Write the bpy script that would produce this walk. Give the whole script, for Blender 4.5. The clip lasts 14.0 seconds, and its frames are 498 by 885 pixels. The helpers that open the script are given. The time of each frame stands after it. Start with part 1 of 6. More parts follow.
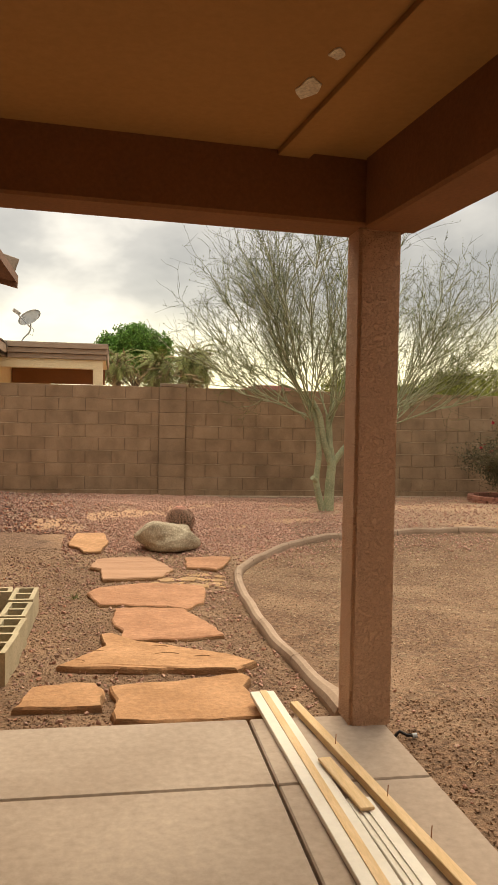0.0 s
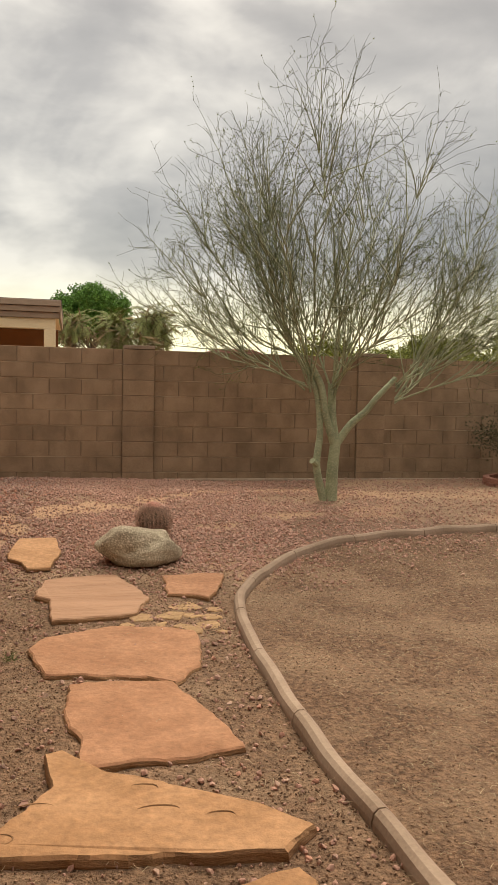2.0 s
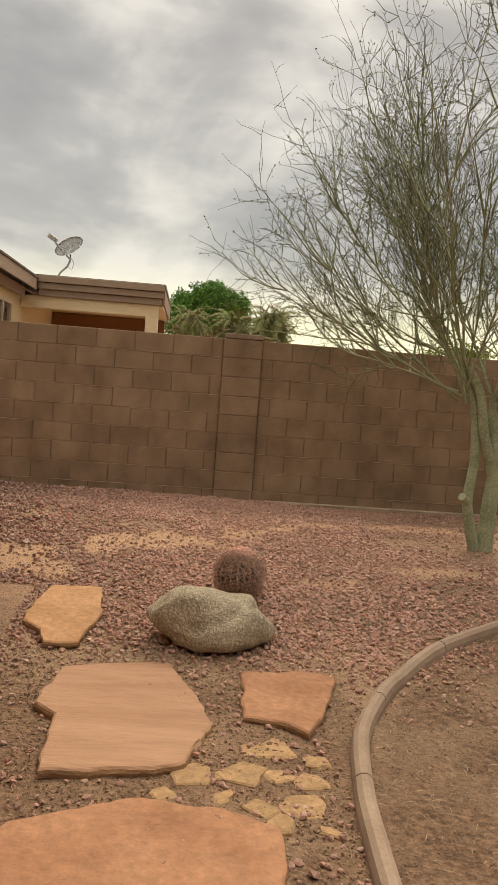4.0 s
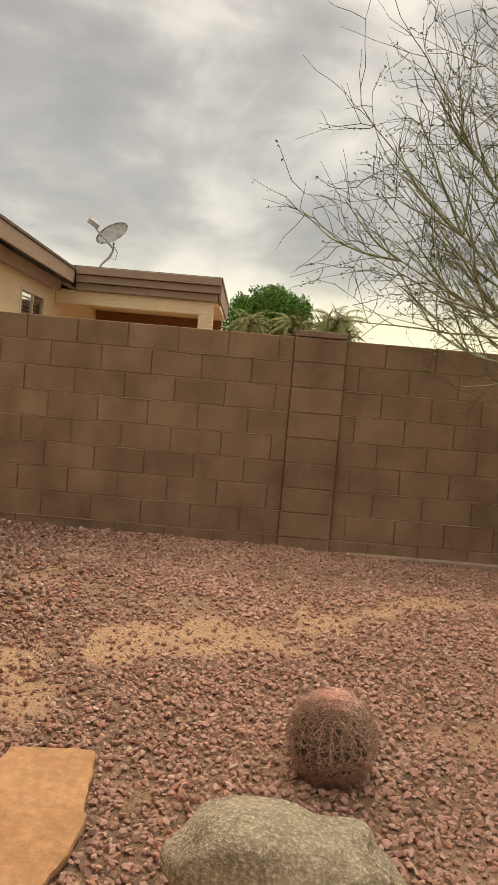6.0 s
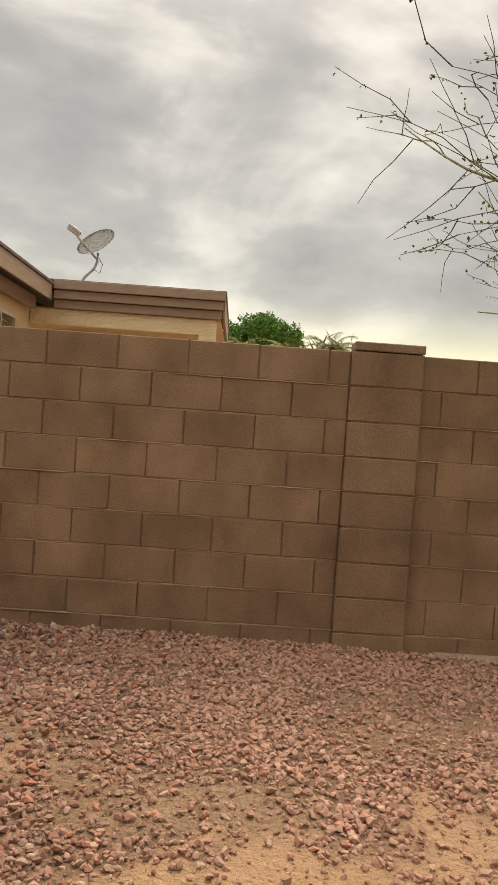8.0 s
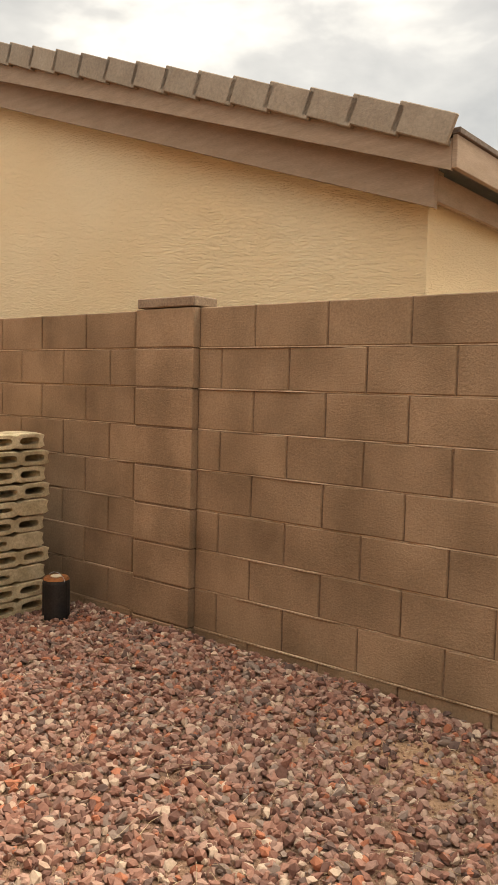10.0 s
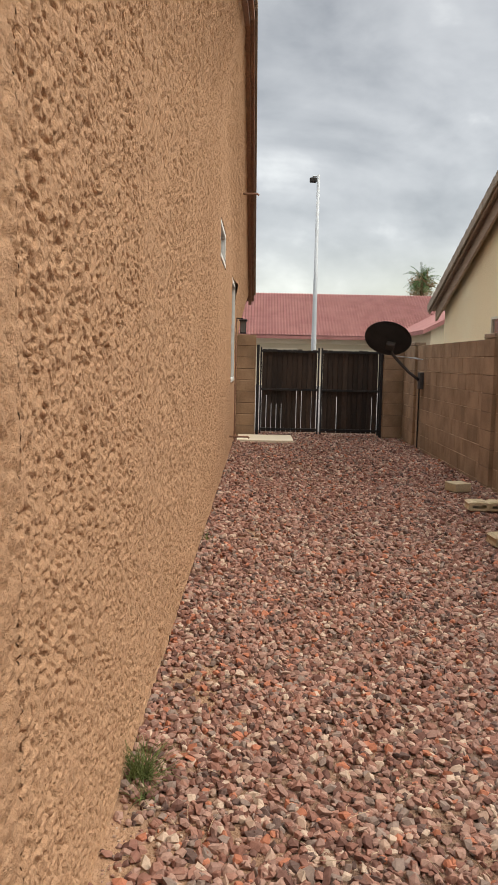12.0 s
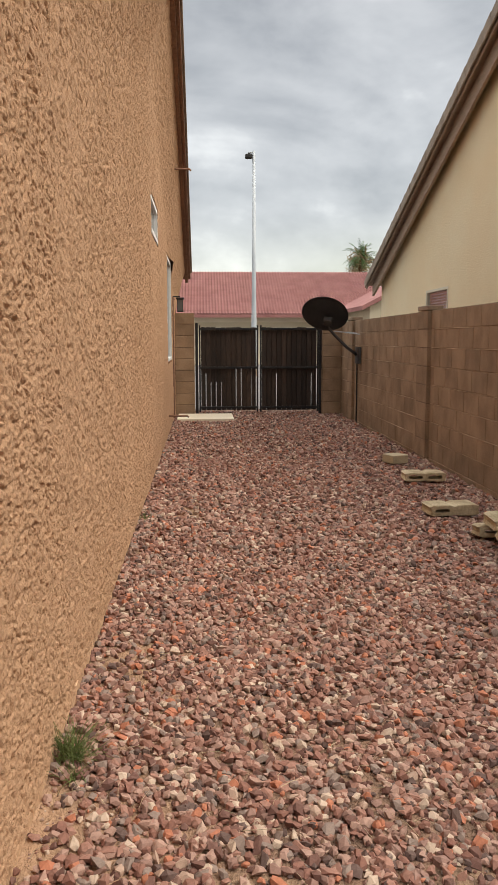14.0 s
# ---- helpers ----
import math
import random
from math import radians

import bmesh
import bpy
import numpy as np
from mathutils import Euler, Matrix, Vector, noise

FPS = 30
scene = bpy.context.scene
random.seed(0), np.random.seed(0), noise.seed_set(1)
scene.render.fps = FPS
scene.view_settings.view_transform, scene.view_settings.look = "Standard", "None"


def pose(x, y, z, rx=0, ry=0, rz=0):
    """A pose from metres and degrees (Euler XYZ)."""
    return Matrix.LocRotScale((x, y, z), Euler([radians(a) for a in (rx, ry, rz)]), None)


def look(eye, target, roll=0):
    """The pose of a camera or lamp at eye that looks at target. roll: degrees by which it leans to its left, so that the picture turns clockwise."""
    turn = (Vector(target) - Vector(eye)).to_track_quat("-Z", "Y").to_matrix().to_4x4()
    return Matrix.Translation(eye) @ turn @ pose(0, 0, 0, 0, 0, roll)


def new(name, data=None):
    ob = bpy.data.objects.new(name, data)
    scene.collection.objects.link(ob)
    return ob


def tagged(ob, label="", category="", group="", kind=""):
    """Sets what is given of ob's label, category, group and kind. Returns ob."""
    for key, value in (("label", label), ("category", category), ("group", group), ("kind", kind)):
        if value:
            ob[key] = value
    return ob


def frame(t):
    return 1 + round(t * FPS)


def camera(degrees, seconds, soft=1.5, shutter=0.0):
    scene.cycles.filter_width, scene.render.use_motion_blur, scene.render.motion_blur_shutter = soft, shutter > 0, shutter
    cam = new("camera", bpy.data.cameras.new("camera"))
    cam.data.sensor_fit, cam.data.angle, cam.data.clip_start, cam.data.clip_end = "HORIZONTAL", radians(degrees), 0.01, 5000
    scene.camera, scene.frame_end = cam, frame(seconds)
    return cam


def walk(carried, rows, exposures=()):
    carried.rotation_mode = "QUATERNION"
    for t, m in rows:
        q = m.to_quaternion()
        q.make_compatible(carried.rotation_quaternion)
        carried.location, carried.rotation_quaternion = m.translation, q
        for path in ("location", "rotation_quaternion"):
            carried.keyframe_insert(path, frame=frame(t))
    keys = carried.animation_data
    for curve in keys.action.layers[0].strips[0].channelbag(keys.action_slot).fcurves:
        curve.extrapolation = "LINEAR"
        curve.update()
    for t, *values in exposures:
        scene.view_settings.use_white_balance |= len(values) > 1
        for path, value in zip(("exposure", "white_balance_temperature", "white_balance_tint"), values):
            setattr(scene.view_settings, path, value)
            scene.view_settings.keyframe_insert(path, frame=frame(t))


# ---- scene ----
cam = camera(35.0, 14.0)
PATH = [
    (0, (-0.664, -12.529, 1.073), (-0.332, -10.557, 1.032), 1.1),
    (0.5, (-0.664, -12.028, 1.087), (-0.298, -10.062, 1.041), 3.0),
    (1, (-0.705, -11.526, 1.099), (-0.359, -9.559, 0.982), 2.7),
    (1.5, (-0.67, -11.053, 1.112), (-0.273, -9.099, 0.961), 3.7),
    (2, (-0.649, -10.554, 1.15), (-0.211, -8.607, 1.021), 1.3),
    (2.5, (-0.568, -10.133, 1.161), (-0.065, -8.2, 1.054), 1.4),
    (3, (-0.524, -9.561, 1.189), (-0.1, -7.608, 1.098), 3.4),
    (3.5, (-0.48, -9.078, 1.183), (-0.165, -7.107, 1.048), 2.3),
    (4, (-0.317, -8.482, 1.131), (-0.161, -6.492, 1.0), 4.3),
    (4.2, (-0.302, -8.243, 1.116), (-0.214, -6.251, 0.965), 3.8),
    (6.5, (-0.369, -5.945, 1.205), (-0.361, -3.947, 1.108), 4.9),
    (7, (-0.447, -5.478, 1.209), (-0.35, -3.481, 1.178), 4.2),
    (7.2, (-0.462, -5.275, 1.21), (-0.294, -3.281, 1.176), 4.1),
    (9.5, (-1.032, -3.346, 1.22), (-1.871, -1.534, 1.119), 2.6),
    (10, (-1.051, -2.937, 1.284), (-2.295, -1.378, 1.141), 1.5),
    (10.5, (-1.3, -2.795, 1.329), (-2.905, -1.616, 1.146), 1.5),
    (11, (-1.43, -2.81, 1.348), (-3.258, -2.028, 1.133), 1.4),
    (11.5, (-1.52, -2.69, 1.405), (-3.483, -2.383, 1.182), 1.0),
    (12, (-1.6, -2.575, 1.374), (-3.589, -2.597, 1.167), 1.2),
    (12.5, (-1.61, -2.52, 1.36), (-3.6, -2.574, 1.174), 0.4),
    (13, (-1.64, -2.505, 1.385), (-3.628, -2.48, 1.16), 0.0),
    (13.5, (-1.655, -2.495, 1.365), (-3.638, -2.42, 1.116), -0.3),
    (14, (-1.63, -2.5, 1.345), (-3.61, -2.384, 1.089), -0.1),
]
EXPO = [(0, 0.82, 8600, 9), (1.0, 0.68, 8400, 9), (3, 0.42, 7900, 9), (4, 0.42, 8200, 9), (6.5, 0.46, 8400, 9), (7.0, 0.42, 8400, 9), (9.5, 0.98, 8400, 8), (10.2, 1.14, 8000, 8), (11, 1.10, 6000, 1), (11.6, 0.80, 6500, 4), (12.1, 0.70, 7000, 8), (14, 0.74, 7000, 8)]
walk(cam, [(t, look(a, b, r)) for t, a, b, r in PATH], EXPO)
scene.view_settings.exposure = 0.0

# ---- world, sun ----
SUN_EL, SUN_AZ = 50.0, 22.0
world = bpy.data.worlds.new("world")
scene.world = world
world.use_nodes = True
wn = world.node_tree
wn.nodes.clear()


def wnode(kind, **kw):
    n = wn.nodes.new(kind)
    for k, v in kw.items():
        if k in ("sky_type", "sun_disc", "sun_elevation", "sun_rotation", "data_type", "blend_type", "noise_dimensions"):
            setattr(n, k, v)
        else:
            n.inputs[k].default_value = v
    return n


sky = wnode("ShaderNodeTexSky", sky_type="NISHITA", sun_disc=False, sun_elevation=radians(SUN_EL), sun_rotation=radians(SUN_AZ))
skyscale = wnode("ShaderNodeVectorMath")
skyscale.operation = "SCALE"
skyscale.inputs[3].default_value = 0.02
wn.links.new(sky.outputs[0], skyscale.inputs[0])
coord = wnode("ShaderNodeTexCoord")
mapping = wnode("ShaderNodeMapping")
mapping.inputs["Scale"].default_value = (1.0, 1.0, 2.0)
mapping.inputs["Location"].default_value = (0.35, 0.1, 0.6)
wn.links.new(coord.outputs["Generated"], mapping.inputs[0])
cl1 = wnode("ShaderNodeTexNoise", Scale=2.0, Detail=5.0, Roughness=0.5, Distortion=0.5)
cl2 = wnode("ShaderNodeTexNoise", Scale=6.5, Detail=5.0, Roughness=0.55, Distortion=0.2)
wn.links.new(mapping.outputs[0], cl1.inputs["Vector"])
wn.links.new(mapping.outputs[0], cl2.inputs["Vector"])
clm = wnode("ShaderNodeMix", data_type="FLOAT")
clm.inputs[0].default_value = 0.24
wn.links.new(cl1.outputs[0], clm.inputs[2])
wn.links.new(cl2.outputs[0], clm.inputs[3])
ramp = wn.nodes.new("ShaderNodeValToRGB")
ramp.color_ramp.elements[0].position, ramp.color_ramp.elements[0].color = 0.38, (0.135, 0.141, 0.155, 1)
ramp.color_ramp.elements[1].position, ramp.color_ramp.elements[1].color = 0.60, (0.48, 0.495, 0.515, 1)
mid = ramp.color_ramp.elements.new(0.51)
mid.color = (0.268, 0.277, 0.297, 1)
wn.links.new(clm.outputs[0], ramp.inputs[0])
# a pale band of clear air low over the horizon
sep = wnode("ShaderNodeSeparateXYZ")
wn.links.new(coord.outputs["Generated"], sep.inputs[0])
low = wnode("ShaderNodeMapRange")
low.inputs[1].default_value, low.inputs[2].default_value, low.inputs[3].default_value, low.inputs[4].default_value = 0.03, 0.16, 1.0, 0.0
low.interpolation_type = "SMOOTHSTEP"
wn.links.new(sep.outputs[2], low.inputs[0])
band = wnode("ShaderNodeMix", data_type="RGBA")
band.inputs[7].default_value = (0.85, 0.88, 0.66, 1)
# the clear strip lies to the north only
north = wnode("ShaderNodeMapRange")
north.inputs[1].default_value, north.inputs[2].default_value, north.inputs[3].default_value, north.inputs[4].default_value = 0.1, 0.8, 0.15, 1.0
wn.links.new(sep.outputs[1], north.inputs[0])
lown = wnode("ShaderNodeMath")
lown.operation = "MULTIPLY"
wn.links.new(low.outputs[0], lown.inputs[0])
wn.links.new(north.outputs[0], lown.inputs[1])
wn.links.new(lown.outputs[0], band.inputs[0])
wn.links.new(ramp.outputs[0], band.inputs[6])
addsky = wnode("ShaderNodeVectorMath")
# an overcast sky is about three times as bright overhead as low down
high = wnode("ShaderNodeMapRange")
high.inputs[1].default_value, high.inputs[2].default_value, high.inputs[3].default_value, high.inputs[4].default_value = 0.42, 0.95, 1.0, 5.0
wn.links.new(sep.outputs[2], high.inputs[0])
lift = wnode("ShaderNodeVectorMath")
lift.operation = "SCALE"
wn.links.new(band.outputs[2], lift.inputs[0])
# thinner, paler cloud to the west
west = wnode("ShaderNodeMapRange")
west.inputs[1].default_value, west.inputs[2].default_value, west.inputs[3].default_value, west.inputs[4].default_value = -0.2, -0.95, 1.0, 1.28
wn.links.new(sep.outputs[0], west.inputs[0])
both = wnode("ShaderNodeMath")
both.operation = "MULTIPLY"
wn.links.new(high.outputs[0], both.inputs[0])
wn.links.new(west.outputs[0], both.inputs[1])
wn.links.new(both.outputs[0], lift.inputs[3])
wn.links.new(lift.outputs[0], addsky.inputs[0])
wn.links.new(skyscale.outputs[0], addsky.inputs[1])
bg = wnode("ShaderNodeBackground", Strength=1.0)
wn.links.new(addsky.outputs[0], bg.inputs[0])
wout = wnode("ShaderNodeOutputWorld")
wn.links.new(bg.outputs[0], wout.inputs[0])

sun = new("sun", bpy.data.lights.new("sun", "SUN"))
sun.data.energy, sun.data.angle, sun.data.color = 1.55, radians(28), (1.0, 0.94, 0.86)
az = radians(SUN_AZ)
sun.matrix_world = look((0, 0, 30), (-math.sin(az) * 30, -math.cos(az) * 30, 30 - 30 * math.tan(radians(SUN_EL))))


# ---- materials ----
def mat(name, a, b, scale=3.0, fine=40.0, rough=0.9, bump=0.3, dist=0.01, vary=0.0, island=0.0, metal=0.0, c=None, spec=0.3, hue=0.0, grain=(1, 1, 1), fine_mix=0.35):
    """Two colours blended by broad noise, broken up by fine noise that also gives the relief."""
    m = bpy.data.materials.new(name)
    m.use_nodes = True
    nt = m.node_tree
    bsdf = nt.nodes["Principled BSDF"]
    N, L = nt.nodes.new, nt.links.new
    geo = N("ShaderNodeNewGeometry")
    mp = N("ShaderNodeMapping")
    mp.inputs["Scale"].default_value = grain
    L(geo.outputs["Position"], mp.inputs[0])
    n1, n2 = N("ShaderNodeTexNoise"), N("ShaderNodeTexNoise")
    n1.inputs["Scale"].default_value, n1.inputs["Detail"].default_value = scale, 5
    n2.inputs["Scale"].default_value, n2.inputs["Detail"].default_value, n2.inputs["Roughness"].default_value = fine, 4, 0.65
    for n in (n1, n2):
        L(mp.outputs[0], n.inputs["Vector"])
    sharp = N("ShaderNodeMapRange")
    sharp.inputs[1].default_value, sharp.inputs[2].default_value = 0.35, 0.65
    L(n1.outputs[0], sharp.inputs[0])
    mix = N("ShaderNodeMix")
    mix.data_type = "RGBA"
    mix.inputs[6].default_value, mix.inputs[7].default_value = (*a, 1), (*b, 1)
    L(sharp.outputs[0], mix.inputs[0])
    col = mix.outputs[2]
    if c:
        s2 = N("ShaderNodeMapRange")
        s2.inputs[1].default_value, s2.inputs[2].default_value = 0.52, 0.68
        L(n2.outputs[0], s2.inputs[0])
        m2 = N("ShaderNodeMix")
        m2.data_type = "RGBA"
        m2.inputs[7].default_value = (*c, 1)
        L(s2.outputs[0], m2.inputs[0])
        L(col, m2.inputs[6])
        col = m2.outputs[2]
    hsv = N("ShaderNodeHueSaturation")
    L(col, hsv.inputs["Color"])
    val = N("ShaderNodeMapRange")
    val.inputs[1].default_value, val.inputs[2].default_value = 0.25, 0.75
    val.inputs[3].default_value, val.inputs[4].default_value = 1 - fine_mix, 1 + fine_mix
    L(n2.outputs[0], val.inputs[0])
    v = val.outputs[0]
    if vary or island:
        src = N("ShaderNodeObjectInfo").outputs["Random"] if vary else geo.outputs["Random Per Island"]
        k = vary or island
        r = N("ShaderNodeMapRange")
        r.inputs[3].default_value, r.inputs[4].default_value = 1 - k, 1 + k
        L(src, r.inputs[0])
        mul = N("ShaderNodeMath")
        mul.operation = "MULTIPLY"
        L(v, mul.inputs[0])
        L(r.outputs[0], mul.inputs[1])
        v = mul.outputs[0]
        if hue:
            wob = N("ShaderNodeMath")
            wob.operation = "MULTIPLY"
            wob.inputs[1].default_value = 7.31
            fr = N("ShaderNodeMath")
            fr.operation = "FRACT"
            L(src, wob.inputs[0])
            L(wob.outputs[0], fr.inputs[0])
            hr = N("ShaderNodeMapRange")
            hr.inputs[3].default_value, hr.inputs[4].default_value = 0.5 - hue, 0.5 + hue
            L(fr.outputs[0], hr.inputs[0])
            L(hr.outputs[0], hsv.inputs["Hue"])
    L(v, hsv.inputs["Value"])
    L(hsv.outputs[0], bsdf.inputs["Base Color"])
    bsdf.inputs["Roughness"].default_value = rough
    bsdf.inputs["Metallic"].default_value = metal
    bsdf.inputs["Specular IOR Level"].default_value = spec
    if bump:
        bp = N("ShaderNodeBump")
        bp.inputs["Strength"].default_value, bp.inputs["Distance"].default_value = bump, dist
        L(n2.outputs[0], bp.inputs["Height"])
        L(bp.outputs[0], bsdf.inputs["Normal"])
    return m


def stucco_mat(name, a, b, stretch=(14, 14, 30), dist=0.02, strength=1.0, seed=0.0):
    """Lace-textured stucco: flattened islands with sharp edges over a sandy ground."""
    m = mat(name, a, b, 0.9, 160, 0.92, 0, fine_mix=0.16)
    nt = m.node_tree
    N, L = nt.nodes.new, nt.links.new
    geo = N("ShaderNodeNewGeometry")
    mp = N("ShaderNodeMapping")
    mp.inputs["Scale"].default_value = stretch
    mp.inputs["Location"].default_value = (seed, seed, seed)
    L(geo.outputs["Position"], mp.inputs[0])
    n = N("ShaderNodeTexNoise")
    n.inputs["Scale"].default_value, n.inputs["Detail"].default_value, n.inputs["Distortion"].default_value = 1.0, 5, 1.1
    L(mp.outputs[0], n.inputs["Vector"])
    r = N("ShaderNodeMapRange")
    r.interpolation_type = "SMOOTHSTEP"
    r.inputs[1].default_value, r.inputs[2].default_value = 0.44, 0.56
    L(n.outputs[0], r.inputs[0])
    f = N("ShaderNodeTexNoise")
    f.inputs["Scale"].default_value, f.inputs["Detail"].default_value = 320, 3
    L(geo.outputs["Position"], f.inputs["Vector"])
    s = N("ShaderNodeMath")
    s.operation = "MULTIPLY_ADD"
    s.inputs[1].default_value = 0.25
    L(f.outputs[0], s.inputs[0])
    L(r.outputs[0], s.inputs[2])
    bp = N("ShaderNodeBump")
    bp.inputs["Strength"].default_value, bp.inputs["Distance"].default_value = strength, dist
    L(s.outputs[0], bp.inputs["Height"])
    L(bp.outputs[0], nt.nodes["Principled BSDF"].inputs["Normal"])
    return m


def plain(name, col, rough=0.5, metal=0.0, spec=0.5):
    m = bpy.data.materials.new(name)
    m.use_nodes = True
    b = m.node_tree.nodes["Principled BSDF"]
    b.inputs["Base Color"].default_value = (*col, 1)
    b.inputs["Roughness"].default_value, b.inputs["Metallic"].default_value = rough, metal
    b.inputs["Specular IOR Level"].default_value = spec
    return m


def gravel_mat():
    m = mat("gravel", (0.9, 0.9, 0.9), (1, 1, 1), 6, 130, 0.88, 0.35, 0.003, fine_mix=0.16)
    nt = m.node_tree
    N, L = nt.nodes.new, nt.links.new
    bs = nt.nodes["Principled BSDF"].inputs["Base Color"]
    src = bs.links[0].from_socket
    geo = N("ShaderNodeNewGeometry")
    ramp = N("ShaderNodeValToRGB")
    cr = ramp.color_ramp
    cr.interpolation = "CONSTANT"
    tones = [(0.0, (0.25, 0.120, 0.088)), (0.16, (0.33, 0.172, 0.127)), (0.33, (0.165, 0.083, 0.064)), (0.44, (0.39, 0.24, 0.185)), (0.57, (0.29, 0.17, 0.133)),
             (0.69, (0.43, 0.165, 0.095)), (0.735, (0.26, 0.19, 0.155)), (0.82, (0.52, 0.39, 0.295)), (0.88, (0.44, 0.30, 0.225)), (0.94, (0.13, 0.082, 0.068))]
    cr.elements[0].color = (*tones[0][1], 1)
    cr.elements[1].position, cr.elements[1].color = tones[-1][0], (*tones[-1][1], 1)
    for pos, col in tones[1:-1]:
        cr.elements.new(pos).color = (*col, 1)
    L(geo.outputs["Random Per Island"], ramp.inputs[0])
    # the thin gravel of the yard is tinted paler and pinker towards the east
    sx = N("ShaderNodeSeparateXYZ")
    L(geo.outputs["Position"], sx.inputs[0])
    ds = N("ShaderNodeMapRange")
    ds.interpolation_type = "SMOOTHSTEP"
    ds.inputs[1].default_value, ds.inputs[2].default_value, ds.inputs[4].default_value = -2.2, -0.2, 0.55
    L(sx.outputs[0], ds.inputs[0])
    yard_tint = N("ShaderNodeMix")
    yard_tint.data_type = "RGBA"
    yard_tint.inputs[7].default_value = (0.62, 0.36, 0.265, 1)
    L(ds.outputs[0], yard_tint.inputs[0])
    L(ramp.outputs[0], yard_tint.inputs[6])
    mul = N("ShaderNodeVectorMath")
    mul.operation = "MULTIPLY"
    L(src, mul.inputs[0])
    L(yard_tint.outputs[2], mul.inputs[1])
    L(mul.outputs[0], bs)
    return m


def clod_mat():
    return mat("clod", (0.21, 0.125, 0.078), (0.29, 0.178, 0.112), 2, 90, 0.95, 0.4, 0.004, island=0.35, fine_mix=0.2)


M = {}
M["block"] = mat("block", (0.225, 0.150, 0.092), (0.345, 0.235, 0.150), 3.4, 110, 0.93, 0.9, 0.005, vary=0.10, fine_mix=0.20, grain=(1, 1, 0.8))
M["block_far"] = mat("block_far", (0.225, 0.150, 0.092), (0.345, 0.235, 0.150), 3.4, 110, 0.93, 0.9, 0.005, island=0.10, fine_mix=0.20, grain=(1, 1, 0.8))
M["mortar"] = mat("mortar", (0.14, 0.092, 0.060), (0.25, 0.17, 0.115), 4, 90, 0.95, 0.4, 0.004)
# the pale tone of the bed joints paints in the light they catch
M["mortar_bed"] = mat("mortar_bed", (0.32, 0.22, 0.14), (0.58, 0.44, 0.31), 2.3, 60, 0.95, 0.4, 0.003, fine_mix=0.25)
M["cap"] = mat("cap", (0.25, 0.18, 0.125), (0.33, 0.245, 0.175), 3, 70, 0.93, 0.7, 0.005, vary=0.08)
M["footing"] = mat("footing", (0.42, 0.32, 0.23), (0.34, 0.25, 0.18), 5, 70, 0.95, 0.5, 0.01)
M["stucco_own"] = stucco_mat("stucco_own", (0.43, 0.25, 0.145), (0.47, 0.28, 0.165), (55, 55, 75), 0.014, 1.0, 8.0)
M["stucco_own_fine"] = mat("stucco_own_fine", (0.45, 0.266, 0.154), (0.49, 0.294, 0.174), 0.9, 85, 0.92, 1.0, 0.009, fine_mix=0.2)
M["screed"] = mat("screed", (0.52, 0.32, 0.19), (0.44, 0.28, 0.17), 5, 70, 0.95, 0.5, 0.01)
M["stucco_nb"] = stucco_mat("stucco_nb", (0.86, 0.68, 0.43), (0.88, 0.73, 0.49), (12, 14, 64), 0.009, 0.7, 3.0)
M["stucco_post"] = stucco_mat("stucco_post", (0.60, 0.365, 0.235), (0.66, 0.415, 0.275), (48, 48, 58), 0.011, 0.9, 5.0)
M["beam"] = mat("beam", (0.20, 0.086, 0.037), (0.235, 0.104, 0.047), 2, 60, 0.85, 0.25, 0.004, fine_mix=0.14)
M["ceiling"] = mat("ceiling", (0.36, 0.182, 0.064), (0.40, 0.208, 0.078), 0.8, 35, 0.85, 0.15, 0.004, fine_mix=0.08)
M["patch"] = mat("patch", (0.72, 0.66, 0.55), (0.6, 0.52, 0.4), 20, 90, 0.9, 0.2, 0.003)
M["slab"] = mat("slab", (0.345, 0.262, 0.200), (0.425, 0.335, 0.262), 1.6, 30, 0.85, 0.25, 0.003, fine_mix=0.16)
M["joint"] = mat("joint", (0.13, 0.09, 0.06), (0.19, 0.135, 0.095), 12, 80, 0.95, 0.5, 0.005)
M["flag_orange"] = mat("flag_orange", (0.38, 0.195, 0.092), (0.49, 0.265, 0.135), 5, 30, 0.88, 0.5, 0.012, fine_mix=0.26)
M["flag_red"] = mat("flag_red", (0.34, 0.16, 0.084), (0.43, 0.215, 0.118), 5, 30, 0.88, 0.5, 0.012, fine_mix=0.26)
M["flag_tan"] = mat("flag_tan", (0.45, 0.255, 0.155), (0.38, 0.205, 0.12), 2.5, 7, 0.85, 0.6, 0.025, fine_mix=0.10, grain=(0.7, 3, 1))
M["flag_edge"] = mat("flag_edge", (0.36, 0.20, 0.10), (0.28, 0.15, 0.075), 8, 60, 0.92, 0.6, 0.01, grain=(1, 1, 5))
M["yellowstone"] = mat("yellowstone", (0.34, 0.205, 0.105), (0.44, 0.27, 0.135), 6, 40, 0.9, 0.5, 0.01)
M["kerb"] = mat("kerb", (0.29, 0.20, 0.138), (0.385, 0.275, 0.197), 3, 60, 0.9, 0.35, 0.005, fine_mix=0.16)
M["boulder"] = mat("boulder", (0.52, 0.43, 0.30), (0.33, 0.26, 0.175), 6, 75, 0.93, 1.0, 0.018, c=(0.56, 0.48, 0.35), fine_mix=0.45)
M["gravel"] = gravel_mat()
M["block_tan"] = mat("block_tan", (0.41, 0.345, 0.225), (0.50, 0.42, 0.28), 5, 80, 0.93, 0.5, 0.004, vary=0.1, fine_mix=0.18)
